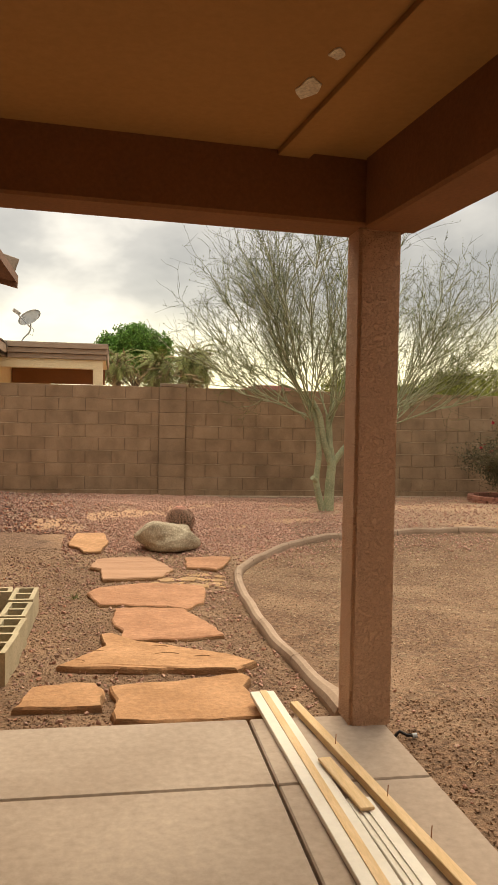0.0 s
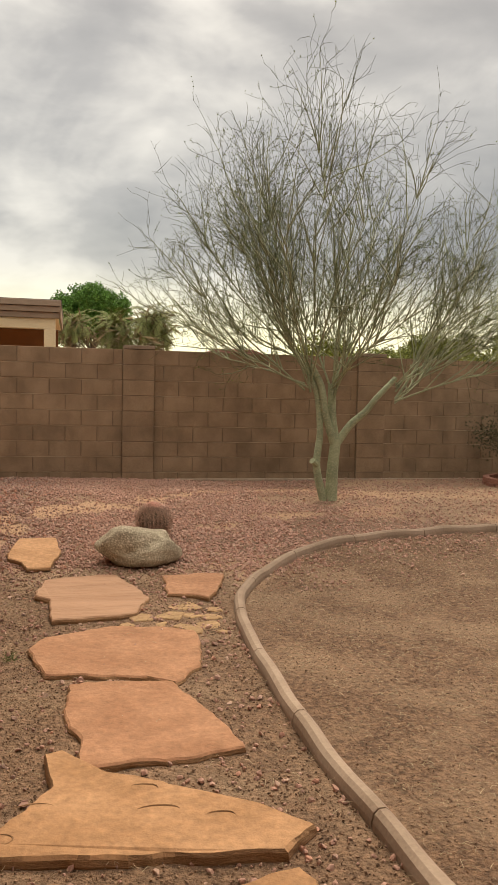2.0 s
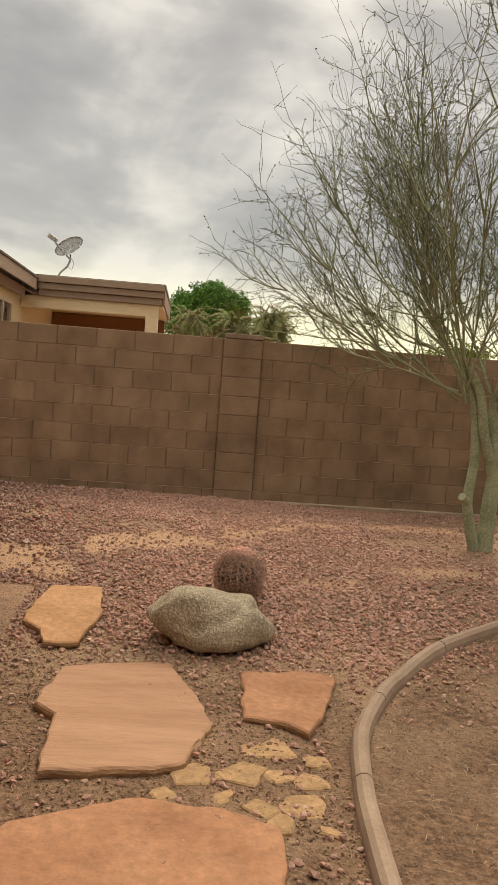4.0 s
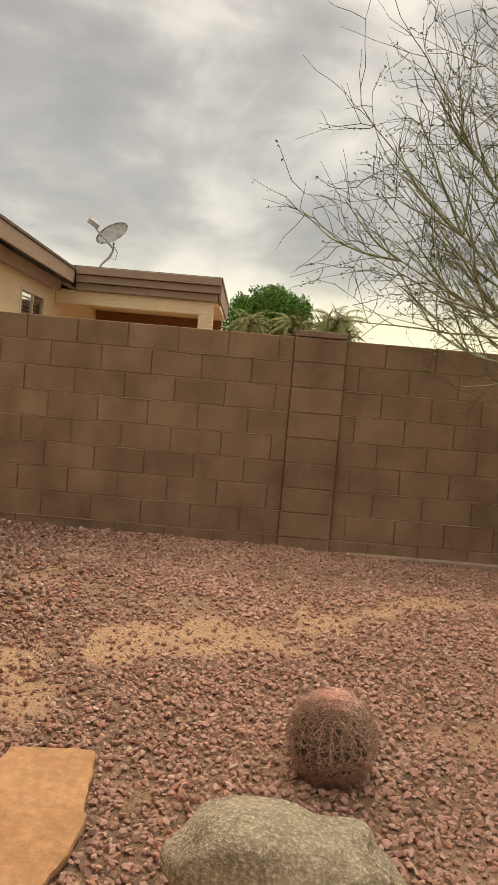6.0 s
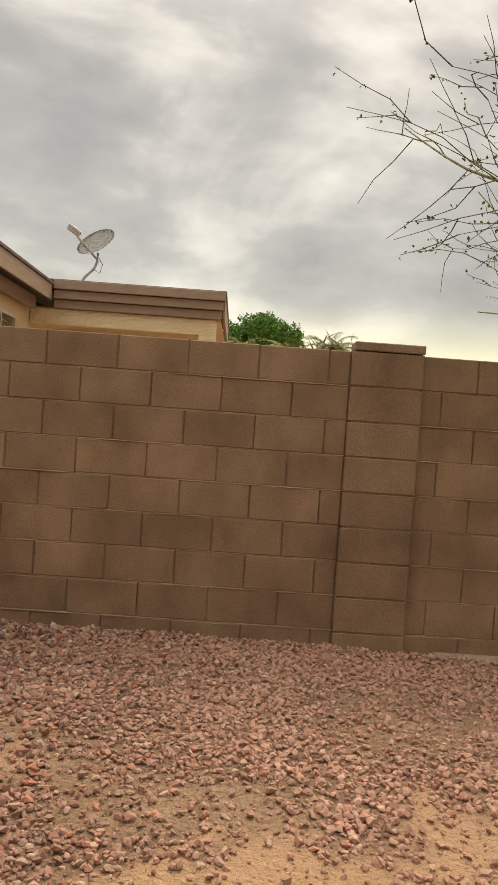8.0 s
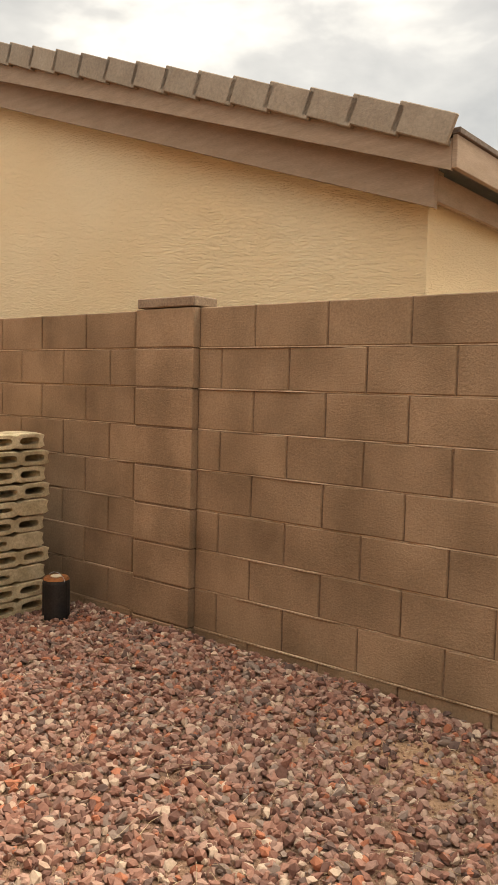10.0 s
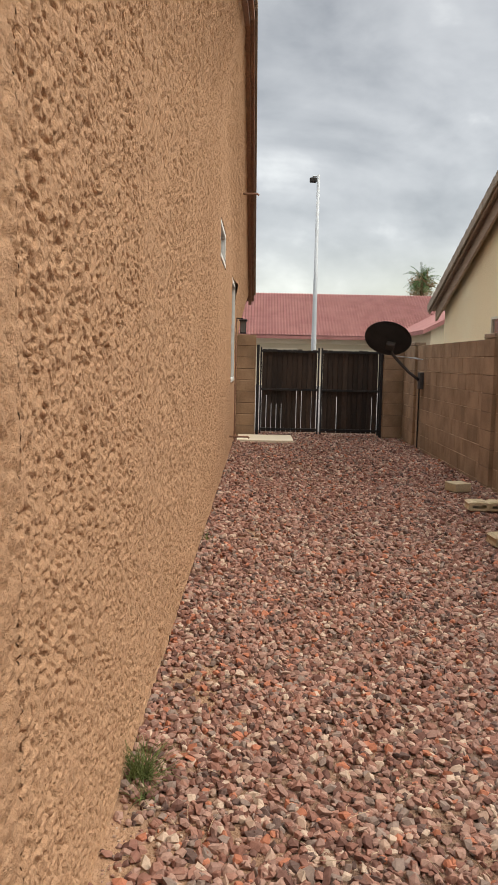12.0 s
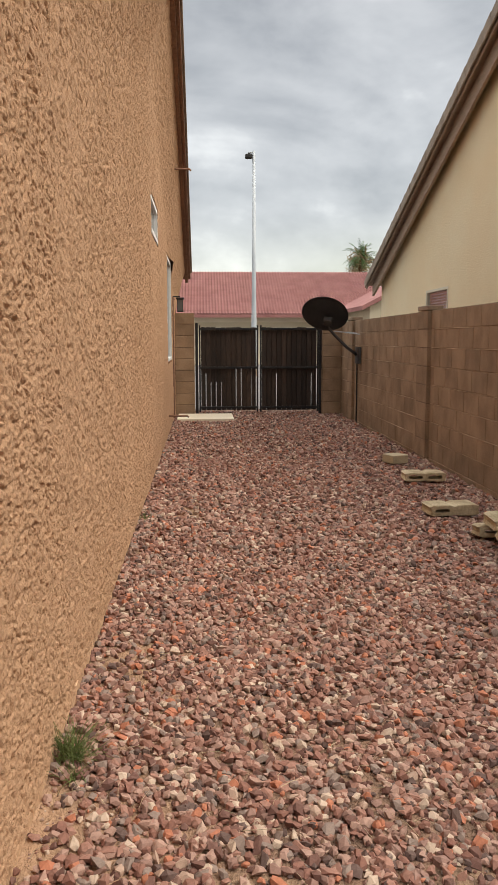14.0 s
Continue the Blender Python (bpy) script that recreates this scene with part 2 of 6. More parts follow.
M["block_worn"] = mat("block_worn", (0.36, 0.285, 0.17), (0.56, 0.46, 0.30), 9, 70, 0.93, 0.9, 0.006, vary=0.14, fine_mix=0.26)
M["wood_bare"] = mat("wood_bare", (0.62, 0.42, 0.22), (0.68, 0.48, 0.28), 6, 25, 0.75, 0.15, 0.002, grain=(9, 1, 9), fine_mix=0.14)
M["wood_white"] = mat("wood_white", (0.72, 0.67, 0.58), (0.66, 0.60, 0.50), 5, 40, 0.6, 0.1, 0.002, fine_mix=0.06)
M["wood_fascia"] = mat("wood_fascia", (0.31, 0.225, 0.163), (0.37, 0.27, 0.20), 4, 30, 0.85, 0.4, 0.004, grain=(1, 1, 6), fine_mix=0.18)
M["wood_fascia_own"] = mat("wood_fascia_own", (0.22, 0.12, 0.08), (0.26, 0.15, 0.10), 4, 30, 0.85, 0.3, 0.004)
M["rooftile"] = mat("rooftile", (0.27, 0.215, 0.165), (0.33, 0.27, 0.21), 5, 40, 0.9, 0.5, 0.006, vary=0.12, fine_mix=0.2)
M["roof_dark"] = mat("roof_dark", (0.13, 0.10, 0.085), (0.18, 0.14, 0.115), 5, 40, 0.9, 0.5, 0.006)
M["roof_red"] = mat("roof_red", (0.29, 0.125, 0.112), (0.36, 0.165, 0.148), 1.5, 20, 0.85, 0.3, 0.01)
M["beige"] = mat("beige", (0.55, 0.47, 0.33), (0.60, 0.52, 0.38), 0.8, 30, 0.9, 0.2, 0.005, fine_mix=0.08)
M["trim_cream"] = mat("trim_cream", (0.68, 0.60, 0.46), (0.72, 0.64, 0.5), 1, 30, 0.8, 0.1, 0.003, fine_mix=0.06)
M["white"] = mat("white", (0.78, 0.77, 0.74), (0.72, 0.71, 0.68), 4, 60, 0.5, 0.05, 0.002, fine_mix=0.05)
M["black_metal"] = mat("black_metal", (0.02, 0.02, 0.022), (0.035, 0.032, 0.03), 6, 80, 0.55, 0.1, 0.002, metal=0.3)
M["gate_board"] = mat("gate_board", (0.030, 0.022, 0.018), (0.055, 0.036, 0.026), 2, 40, 0.8, 0.3, 0.003, vary=0.35, grain=(1, 1, 0.2))
M["dish_dark"] = mat("dish_dark", (0.045, 0.043, 0.042), (0.06, 0.057, 0.055), 6, 60, 0.6, 0.05, 0.002)
M["dish_grey"] = mat("dish_grey", (0.50, 0.51, 0.50), (0.44, 0.45, 0.44), 6, 60, 0.5, 0.05, 0.002, fine_mix=0.06)
M["steel"] = mat("steel", (0.42, 0.45, 0.47), (0.50, 0.53, 0.55), 1, 50, 0.5, 0.05, 0.002, fine_mix=0.06)
M["dark"] = plain("dark", (0.02, 0.018, 0.016), 0.8)
M["rust"] = mat("rust", (0.36, 0.14, 0.05), (0.22, 0.08, 0.03), 14, 90, 0.8, 0.4, 0.003)
M["bark_green"] = mat("bark_green", (0.36, 0.38, 0.23), (0.25, 0.27, 0.16), 6, 60, 0.85, 0.35, 0.006, c=(0.36, 0.34, 0.24))
M["twig"] = mat("twig", (0.075, 0.08, 0.036), (0.125, 0.13, 0.06), 3, 60, 0.85, 0)
M["tinyleaf"] = mat("tinyleaf", (0.13, 0.17, 0.035), (0.21, 0.25, 0.06), 3, 60, 0.8, 0, island=0.3)
M["leaf"] = mat("leaf", (0.07, 0.18, 0.03), (0.12, 0.25, 0.045), 1.5, 20, 0.7, 0, island=0.45)
M["leaf_yellow"] = mat("leaf_yellow", (0.17, 0.20, 0.04), (0.23, 0.25, 0.06), 1.5, 20, 0.75, 0, island=0.4)
M["leaf_palm"] = mat("leaf_palm", (0.17, 0.20, 0.06), (0.25, 0.26, 0.09), 1.5, 20, 0.7, 0, island=0.4)
M["leaf_fan"] = mat("leaf_fan", (0.05, 0.10, 0.03), (0.10, 0.15, 0.05), 1.5, 20, 0.7, 0, island=0.4)
M["palm_dry"] = mat("palm_dry", (0.34, 0.27, 0.16), (0.26, 0.2, 0.12), 3, 30, 0.9, 0.2, 0.01, island=0.3)
M["leaf_bush"] = mat("leaf_bush", (0.055, 0.055, 0.026), (0.12, 0.10, 0.045), 3, 30, 0.7, 0, island=0.5)
M["flower"] = mat("flower", (0.45, 0.03, 0.05), (0.55, 0.05, 0.07), 5, 50, 0.7, 0)
M["bark"] = mat("bark", (0.14, 0.10, 0.07), (0.19, 0.14, 0.10), 5, 40, 0.9, 0.5, 0.01)
M["grass"] = mat("grass", (0.10, 0.14, 0.04), (0.16, 0.18, 0.06), 8, 50, 0.8, 0, island=0.4)
M["straw"] = mat("straw", (0.50, 0.40, 0.26), (0.40, 0.30, 0.19), 5, 60, 0.9, 0, island=0.3)
M["cactus"] = mat("cactus", (0.085, 0.075, 0.045), (0.11, 0.10, 0.06), 9, 60, 0.8, 0.3, 0.005)
M["spine"] = mat("spine", (0.40, 0.235, 0.165), (0.56, 0.37, 0.275), 6, 60, 0.7, 0, island=0.45)
M["spine_top"] = mat("spine_top", (0.80, 0.46, 0.36), (0.84, 0.58, 0.46), 6, 60, 0.7, 0, island=0.25)
M["brick"] = mat("brick", (0.30, 0.13, 0.09), (0.36, 0.17, 0.12), 6, 60, 0.9, 0.5, 0.004, vary=0.15)
M["asphalt"] = mat("asphalt", (0.14, 0.13, 0.125), (0.19, 0.18, 0.17), 0.6, 40, 0.9, 0.2, 0.004)
glass = bpy.data.materials.new("glass")
glass.use_nodes = True
gb = glass.node_tree.nodes["Principled BSDF"]
gb.inputs["Base Color"].default_value = (0.10, 0.115, 0.12, 1)
gb.inputs["Roughness"].default_value, gb.inputs["Metallic"].default_value = 0.06, 0.0
gb.inputs["Specular IOR Level"].default_value = 1.0
gb.inputs["Transmission Weight"].default_value = 0.0
M["glass"] = glass
clear = bpy.data.materials.new("glass_clear")
clear.use_nodes = True
cb = clear.node_tree.nodes["Principled BSDF"]
cb.inputs["Roughness"].default_value, cb.inputs["IOR"].default_value = 0.03, 1.3
cb.inputs["Transmission Weight"].default_value = 1.0
M["glass_clear"] = clear


def ground_material():
    m = mat("ground", (0.30, 0.185, 0.115), (0.40, 0.265, 0.165), 1.7, 38, 0.96, 1.0, 0.035, fine_mix=0.42)
    nt = m.node_tree
    N, L = nt.nodes.new, nt.links.new
    base = nt.nodes["Principled BSDF"].inputs["Base Color"].links[0].from_socket
    at = N("ShaderNodeAttribute")
    at.attribute_name = "gravelly"
    geo = N("ShaderNodeNewGeometry")
    v = N("ShaderNodeTexVoronoi")
    v.inputs["Scale"].default_value = 32
    L(geo.outputs["Position"], v.inputs["Vector"])
    # brown soil under the gravel, darkened to paint in shade between the stones
    hs = N("ShaderNodeMix")
    hs.data_type = "RGBA"
    hs.inputs[6].default_value, hs.inputs[7].default_value = (0.14, 0.083, 0.057, 1), (0.31, 0.185, 0.125, 1)
    sp = N("ShaderNodeSeparateColor")
    L(v.outputs["Color"], sp.inputs[0])
    L(sp.outputs[0], hs.inputs[0])
    mx = N("ShaderNodeMix")
    mx.data_type = "RGBA"
    L(at.outputs["Fac"], mx.inputs[0])
    L(base, mx.inputs[6])
    L(hs.outputs[2], mx.inputs[7])
    # sand patches and straw-coloured thatch
    n = N("ShaderNodeTexNoise")
    n.inputs["Scale"].default_value, n.inputs["Detail"].default_value = 0.9, 6
    L(geo.outputs["Position"], n.inputs["Vector"])
    r = N("ShaderNodeMapRange")
    r.inputs[1].default_value, r.inputs[2].default_value, r.inputs[4].default_value = 0.53, 0.62, 0.55
    L(n.outputs[0], r.inputs[0])
    m3 = N("ShaderNodeMix")
    m3.data_type = "RGBA"
    m3.inputs[7].default_value = (0.50, 0.305, 0.185, 1)
    at3 = N("ShaderNodeAttribute")
    at3.attribute_name = "sandy"
    top = N("ShaderNodeMath")
    top.operation = "MAXIMUM"
    L(r.outputs[0], top.inputs[0])
    L(at3.outputs["Fac"], top.inputs[1])
    L(top.outputs[0], m3.inputs[0])
    L(mx.outputs[2], m3.inputs[6])
    # the bare lawn and the soil between the stones are a darker, browner earth
    at2 = N("ShaderNodeAttribute")
    at2.attribute_name = "earthy"
    n5 = N("ShaderNodeTexNoise")
    n5.inputs["Scale"].default_value, n5.inputs["Detail"].default_value = 2.2, 8
    L(geo.outputs["Position"], n5.inputs["Vector"])
    r5 = N("ShaderNodeMapRange")
    r5.inputs[1].default_value, r5.inputs[2].default_value, r5.inputs[3].default_value = 0.62, 0.44, 0.55
    L(n5.outputs[0], r5.inputs[0])
    mu = N("ShaderNodeMath")
    mu.operation = "MULTIPLY"
    L(at2.outputs["Fac"], mu.inputs[0])
    L(r5.outputs[0], mu.inputs[1])
    m4 = N("ShaderNodeMix")
    m4.data_type = "RGBA"
    n6 = N("ShaderNodeTexNoise")
    n6.inputs["Scale"].default_value, n6.inputs["Detail"].default_value, n6.inputs["Roughness"].default_value = 34, 6, 0.7
    L(geo.outputs["Position"], n6.inputs["Vector"])
    r6 = N("ShaderNodeMapRange")
    r6.inputs[1].default_value, r6.inputs[2].default_value = 0.36, 0.64
    L(n6.outputs[0], r6.inputs[0])
    m6 = N("ShaderNodeMix")
    m6.data_type = "RGBA"
    m6.inputs[6].default_value, m6.inputs[7].default_value = (0.098, 0.055, 0.033, 1), (0.31, 0.178, 0.106, 1)
    L(r6.outputs[0], m6.inputs[0])
    L(m6.outputs[2], m4.inputs[7])
    L(mu.outputs[0], m4.inputs[0])
    L(m3.outputs[2], m4.inputs[6])
    L(m4.outputs[2], nt.nodes["Principled BSDF"].inputs["Base Color"])
    return m


M["ground"] = ground_material()
M["clod"] = clod_mat()


# ---- helpers of shape ----
def mesh_ob(name, verts, faces, material, smooth=False):
    me = bpy.data.meshes.new(name)
    me.from_pydata([tuple(v) for v in verts], [], faces)
    me.materials.append(material)
    if smooth:
        me.polygons.foreach_set("use_smooth", [True] * len(me.polygons))
    return new(name, me)


def part(name, bm, material, parent=None, label="", smooth=False):
    me = bpy.data.meshes.new(name)
    bmesh.ops.recalc_face_normals(bm, faces=bm.faces)
    bm.to_mesh(me)
    bm.free()
    me.materials.append(material)
    if smooth:
        me.polygons.foreach_set("use_smooth", [True] * len(me.polygons))
    ob = new(name, me)
    ob.parent = parent
    return tagged(ob, label)


def empty(name, at=(0, 0, 0), rz=0.0, **tags):
    ob = new(name)
    ob.matrix_world = pose(*at, 0, 0, rz)
    return tagged(ob, **tags)


def box(bm, x0, x1, y0, y1, z0, z1, bevel=0.0, m=None):
    r = bmesh.ops.create_cube(bm, size=1)
    vs = r["verts"]
    for v in vs:
        v.co = Vector(((x0 + x1) / 2 + v.co.x * (x1 - x0), (y0 + y1) / 2 + v.co.y * (y1 - y0), (z0 + z1) / 2 + v.co.z * (z1 - z0)))
    if bevel:
        edges = list({e for v in vs for e in v.link_edges})
        r = bmesh.ops.bevel(bm, geom=edges, offset=bevel, segments=1, affect="EDGES")
        vs = list({v for f in r["faces"] for v in f.verts} | {v for v in vs if v.is_valid})
    if m is not None:
        bmesh.ops.transform(bm, matrix=m, verts=vs)
    return vs


def boxpart(name, x0, x1, y0, y1, z0, z1, material, parent=None, label="", bevel=0.004):
    bm = bmesh.new()
    box(bm, x0, x1, y0, y1, z0, z1, bevel)
    return part(name, bm, material, parent, label)


def tube(bm, pts, radii, sides=8, cap=True):
    rings = []
    for i, p in enumerate(pts):
        p = Vector(p)
        d = (Vector(pts[min(i + 1, len(pts) - 1)]) - Vector(pts[max(i - 1, 0)])).normalized()
        u = d.orthogonal().normalized() if abs(d.z) > 0.99 else d.cross(Vector((0, 0, 1))).normalized()
        w = d.cross(u)
        rr = radii[i] if isinstance(radii, (list, tuple)) else radii
        rings.append([bm.verts.new(p + (u * math.cos(a) + w * math.sin(a)) * rr) for a in [2 * math.pi * k / sides for k in range(sides)]])
    for a, b in zip(rings, rings[1:]):
        for k in range(sides):
            bm.faces.new((a[k], a[(k + 1) % sides], b[(k + 1) % sides], b[k]))
    if cap:
        bm.faces.new(rings[0][::-1])
        bm.faces.new(rings[-1])


def prism(bm, poly, z0, z1, axis="z"):
    """A polygon pushed from z0 to z1; axis y: the polygon is given in x and z."""
    def at(p, h):
        return (p[0], p[1], h) if axis == "z" else (p[0], h, p[1]) if axis == "y" else (h, p[0], p[1])
    lo = [bm.verts.new(at(p, z0)) for p in poly]
    hi = [bm.verts.new(at(p, z1)) for p in poly]
    n = len(poly)
    for i in range(n):
        bm.faces.new((lo[i], lo[(i + 1) % n], hi[(i + 1) % n], hi[i]))
    bm.faces.new(lo[::-1])
    bm.faces.new(hi)
    return lo, hi


def sstep(a):
    a = np.clip(a, 0, 1)
    return a * a * (3 - 2 * a)


def vnoise(x, y, s, seed=0):
    """Smooth value noise in the plane, 0 to 1."""
    x, y = np.asarray(x, float) * s + seed * 17.3, np.asarray(y, float) * s + seed * 9.1
    i, j = np.floor(x), np.floor(y)
    fx, fy = sstep(x - i), sstep(y - j)

    def h(a, b):
        q = np.sin(a * 127.1 + b * 311.7 + seed * 74.7) * 43758.5453
        return q - np.floor(q)
    return (h(i, j) * (1 - fx) + h(i + 1, j) * fx) * (1 - fy) + (h(i, j + 1) * (1 - fx) + h(i + 1, j + 1) * fx) * fy


def gz(x, y):
    """Height of the ground."""
    x, y = np.asarray(x, float), np.asarray(y, float)
    drop = -0.275 * sstep((-y - 1.4) / 4.0) * sstep((x + 3.2) / 1.8)
    drop = drop - 0.05 * sstep((x + 2.5) / 5) * sstep((y + 3) / 2.5) * sstep(-y + 0.9)
    drop = drop - 0.03 * sstep((x + 2.8) / 1.2) * sstep((y + 1.8) / 1.2) * sstep(3.5 - x)
    drop = drop + 0.05 * 0.55 * np.exp(-((x - 0.06) ** 2 + (y + 3.68) ** 2) / 0.09)
    return drop + 0.022 * (vnoise(x, y, 1.3, 1) - 0.5) + 0.012 * (vnoise(x, y, 6, 2) - 0.5)


def lawn(x, y):
    """1 on the bare lawn inside the curved edging."""
    ky = [-9.0, -7.6, -6.7, -5.85, -5.18, -4.5, -3.98, -3.74, -3.6]
    kx = [0.42, 0.33, 0.33, 0.39, 0.55, 0.98, 1.63, 2.42, 3.4]
    return sstep((x - np.interp(y, ky, kx)) / 0.1) * (y < -3.6)


def gravel_amount(x, y):
    """How thickly the ground is strewn with gravel, 0 to 1."""
    side = sstep((-x - 1.2) / 0.9) * sstep((y + 3.6) / 0.5)
    n = 0.6 * vnoise(x, y, 1.1, 3) + 0.4 * vnoise(x, y, 3.1, 4)
    yard = sstep((y + 4.9 + 0.8 * (vnoise(x, y, 0.9, 5) - 0.5)) / 0.7) * (0.35 + 0.65 * sstep((n - 0.22) / 0.26)) * (0.95 - 0.6 * sstep((x - 1.5) / 2.5))
    b = bare_amount(x, y)
    g = np.maximum(side * sstep((n - 0.1) / 0.12), yard)
    return np.clip(g * (1 - 0.88 * b), 0, 1)


def bare_amount(x, y):
    """Patches of bare pale sand, 0 to 1, with uneven outlines."""
    x, y = np.asarray(x, float), np.asarray(y, float)
    w = 0.42 * (vnoise(x, y, 2.3, 11) - 0.5) + 0.42 * (vnoise(x, y, 6.0, 12) - 0.5) + 0.34 * (vnoise(x, y, 15.0, 13) - 0.5)
    mid = np.interp(x, [-1.0, -0.3, 0.3, 0.9, 2.0], [-2.62, -2.42, -2.15, -1.5, -1.2])
    band = np.where((x > -1.0) & (x < 2.3), 1 - np.abs(y - mid) / 0.30, -1)
    out = sstep((band + 1.9 * w) / 0.6) * (band > -0.9)
    for cx, cy, rx, ry, k in ((-1.35, -3.15, 0.36, 0.40, 1), (-1.9, -0.45, 0.8, 0.25, 0.7), (-3.72, -2.95, 0.30, 0.12, 0.9), (-4.95, -2.84, 0.34, 0.12, 0.6), (-3.3, -2.2, 0.10, 0.07, 0.7), (-6.6, -2.2, 0.3, 0.15, 0.4), (-7.9, -2.6, 0.6, 0.12, 0.5), (0.75, -3.3, 0.3, 0.22, 0.9), (1.5, -2.9, 0.45, 0.2, 0.9), (3.0, -1.6, 1.2, 0.5, 0.6)):
        d = 1 - np.sqrt(((x - cx) / rx) ** 2 + ((y - cy) / ry) ** 2)
        out = np.maximum(out, k * sstep((d + 1.7 * w) / 0.6) * (d > -0.8))
    return out


# ---- ground ----
def build_ground():
    xs = np.concatenate([[-2500, -600, -200, -90, -50, -35, -26, -21], np.arange(-18, 9.01, 0.09), [11, 14, 20, 30, 60, 150, 500, 2500]])
    ys = np.concatenate([[-2500, -500, -120, -40, -25, -18], np.arange(-15, 1.01, 0.09), [2, 4, 8, 15, 30, 60, 150, 500, 2500]])
    X, Y = np.meshgrid(xs, ys)
    Z = gz(X, Y)
    inside_slab = (X > -3.4) & (X < 0.42) & (Y < -9.27)
    Z = np.where(inside_slab, -0.34, Z)
    V = np.stack([X, Y, Z], -1).reshape(-1, 3)
    nx, ny = len(xs), len(ys)
    idx = np.arange(nx * ny).reshape(ny, nx)
    F = np.stack([idx[:-1, :-1], idx[:-1, 1:], idx[1:, 1:], idx[1:, :-1]], -1).reshape(-1, 4)
    me = bpy.data.meshes.new("ground")
    me.from_pydata(V.tolist(), [], F.tolist())
    me.materials.append(M["ground"])
    a = me.attributes.new("gravelly", "FLOAT", "POINT")
    a.data.foreach_set("value", (gravel_amount(V[:, 0], V[:, 1]) * 0.9).astype(np.float32))
    sd = me.attributes.new("sandy", "FLOAT", "POINT")
    sd.data.foreach_set("value", bare_amount(V[:, 0], V[:, 1]).astype(np.float32))
    e = me.attributes.new("earthy", "FLOAT", "POINT")
    X1, Y1 = V[:, 0], V[:, 1]
    path_soil = sstep((-Y1 - 4.4) / 0.6) * sstep((X1 + 1.6) / 0.5) * (X1 < 0.5)
    e.data.foreach_set("value", np.clip(1.0 * lawn(X1, Y1) + 0.85 * path_soil, 0, 1).astype(np.float32))
    me.polygons.foreach_set("use_smooth", [True] * len(me.polygons))
    tagged(new("ground", me), "bare reddish-brown desert soil with sandy patches", kind="structure")


build_ground()

T, C, B = 1.67, 0.2032, 0.4064
WX0, WX1 = -15.9, 9.2


def wall_things():
    wall = empty("wall_north", (0, 0, 0), label="brown concrete block garden wall with capped pilasters standing a little proud", kind="structure")
    boxpart("mortar_core", WX0, WX1, 0.0085, 0.145, -0.3, T - 0.006, M["mortar"], wall, bevel=0)
    bm = bmesh.new()
    box(bm, 0.6, WX1, -0.07, 0.1, -0.3, -0.045, 0.008)
    part("footing", bm, M["footing"], wall, "pale rough concrete footing along the foot of the wall")
    return wall


wall_north = wall_things()

# pilasters: west edge of each; they stand proud of the wall and carry a thin cap
PROUD = 0.042
PIL = [-15.0, -10.63, -7.2, -4.145, 0.0, 3.27, 6.6]


# ---- patio ----
SLAB = -0.2


def patio():
    floor = empty("floor_patio", (0, 0, 0), label="pale tan concrete patio slab with tooled joints", kind="structure")
    boxpart("joint_bed", -3.0, 0.44, -13.6, -9.22, -0.34, -0.225, M["joint"], floor, bevel=0)
    cols = [(-3.0, -1.617), (-1.607, -0.086), (-0.074, 0.50)]
    rows = [(-13.6, -11.418), (-11.408, -9.808), (-9.798, -9.17)]
    for x0, x1 in cols:
        for y0, y1 in rows:
            boxpart("slab_panel", x0, x1, y0, y1, -0.33, SLAB, M["slab"], floor, bevel=0.006)
    # beams, ceiling, post
    turn = pose(0.445, -9.215, 0, 0, 0, 5.5)
    b1 = boxpart("beam_front", -3.2, 0.115, -0.115, 0.115, 1.92, 2.21, M["beam"], bevel=0.012)
    b1.matrix_world = turn
    tagged(b1, "dark brown stucco patio beam over the post", kind="structure")
    b2 = boxpart("beam_side", -0.115, 0.115, -4.3, -0.118, 1.90, 2.21, M["beam"], bevel=0.012)
    b2.matrix_world = turn
    tagged(b2, "dark brown stucco patio beam running back to the house", kind="structure")
    ce = boxpart("ceiling_patio", -3.5, 0.15, -4.3, 0.13, 2.192, 2.42, M["ceiling"], bevel=0.004)
    ce.matrix_world = turn
    tagged(ce, "orange-brown painted patio ceiling", kind="structure")
    tr = boxpart("trim_ceiling", -0.10, 0.035, -4.1, 0, 2.168, 2.1915, M["ceiling"], bevel=0.003)
    tr.matrix_world = pose(0.06, -9.37, 0, 0, 0, 6.3)
    tagged(tr, "flat batten over a ceiling joint, painted orange-brown", kind="structure")
    rng = random.Random(4)
    for cx, cy, s in ((-0.055, -9.97, 0.055), (-0.03, -10.22, 0.026)):
        bm = bmesh.new()
        n = 11
        prism(bm, [(cx + s * rng.uniform(0.5, 1.1) * math.cos(6.283 * k / n), cy + 1.6 * s * rng.uniform(0.5, 1.1) * math.sin(6.283 * k / n)) for k in range(n)], 2.187, 2.1915)
        tagged(part("trim_patch", bm, M["patch"]), "bare pale patch where the ceiling paint has peeled", kind="structure")
    # roof over the patio
    rf = boxpart("roof_patio", -3.5, 0.25, -4.3, 0.23, 2.424, 2.55, M["wood_fascia_own"], bevel=0.01)
    rf.matrix_world = turn
    tagged(rf, "flat patio roof with brown fascia", kind="structure")


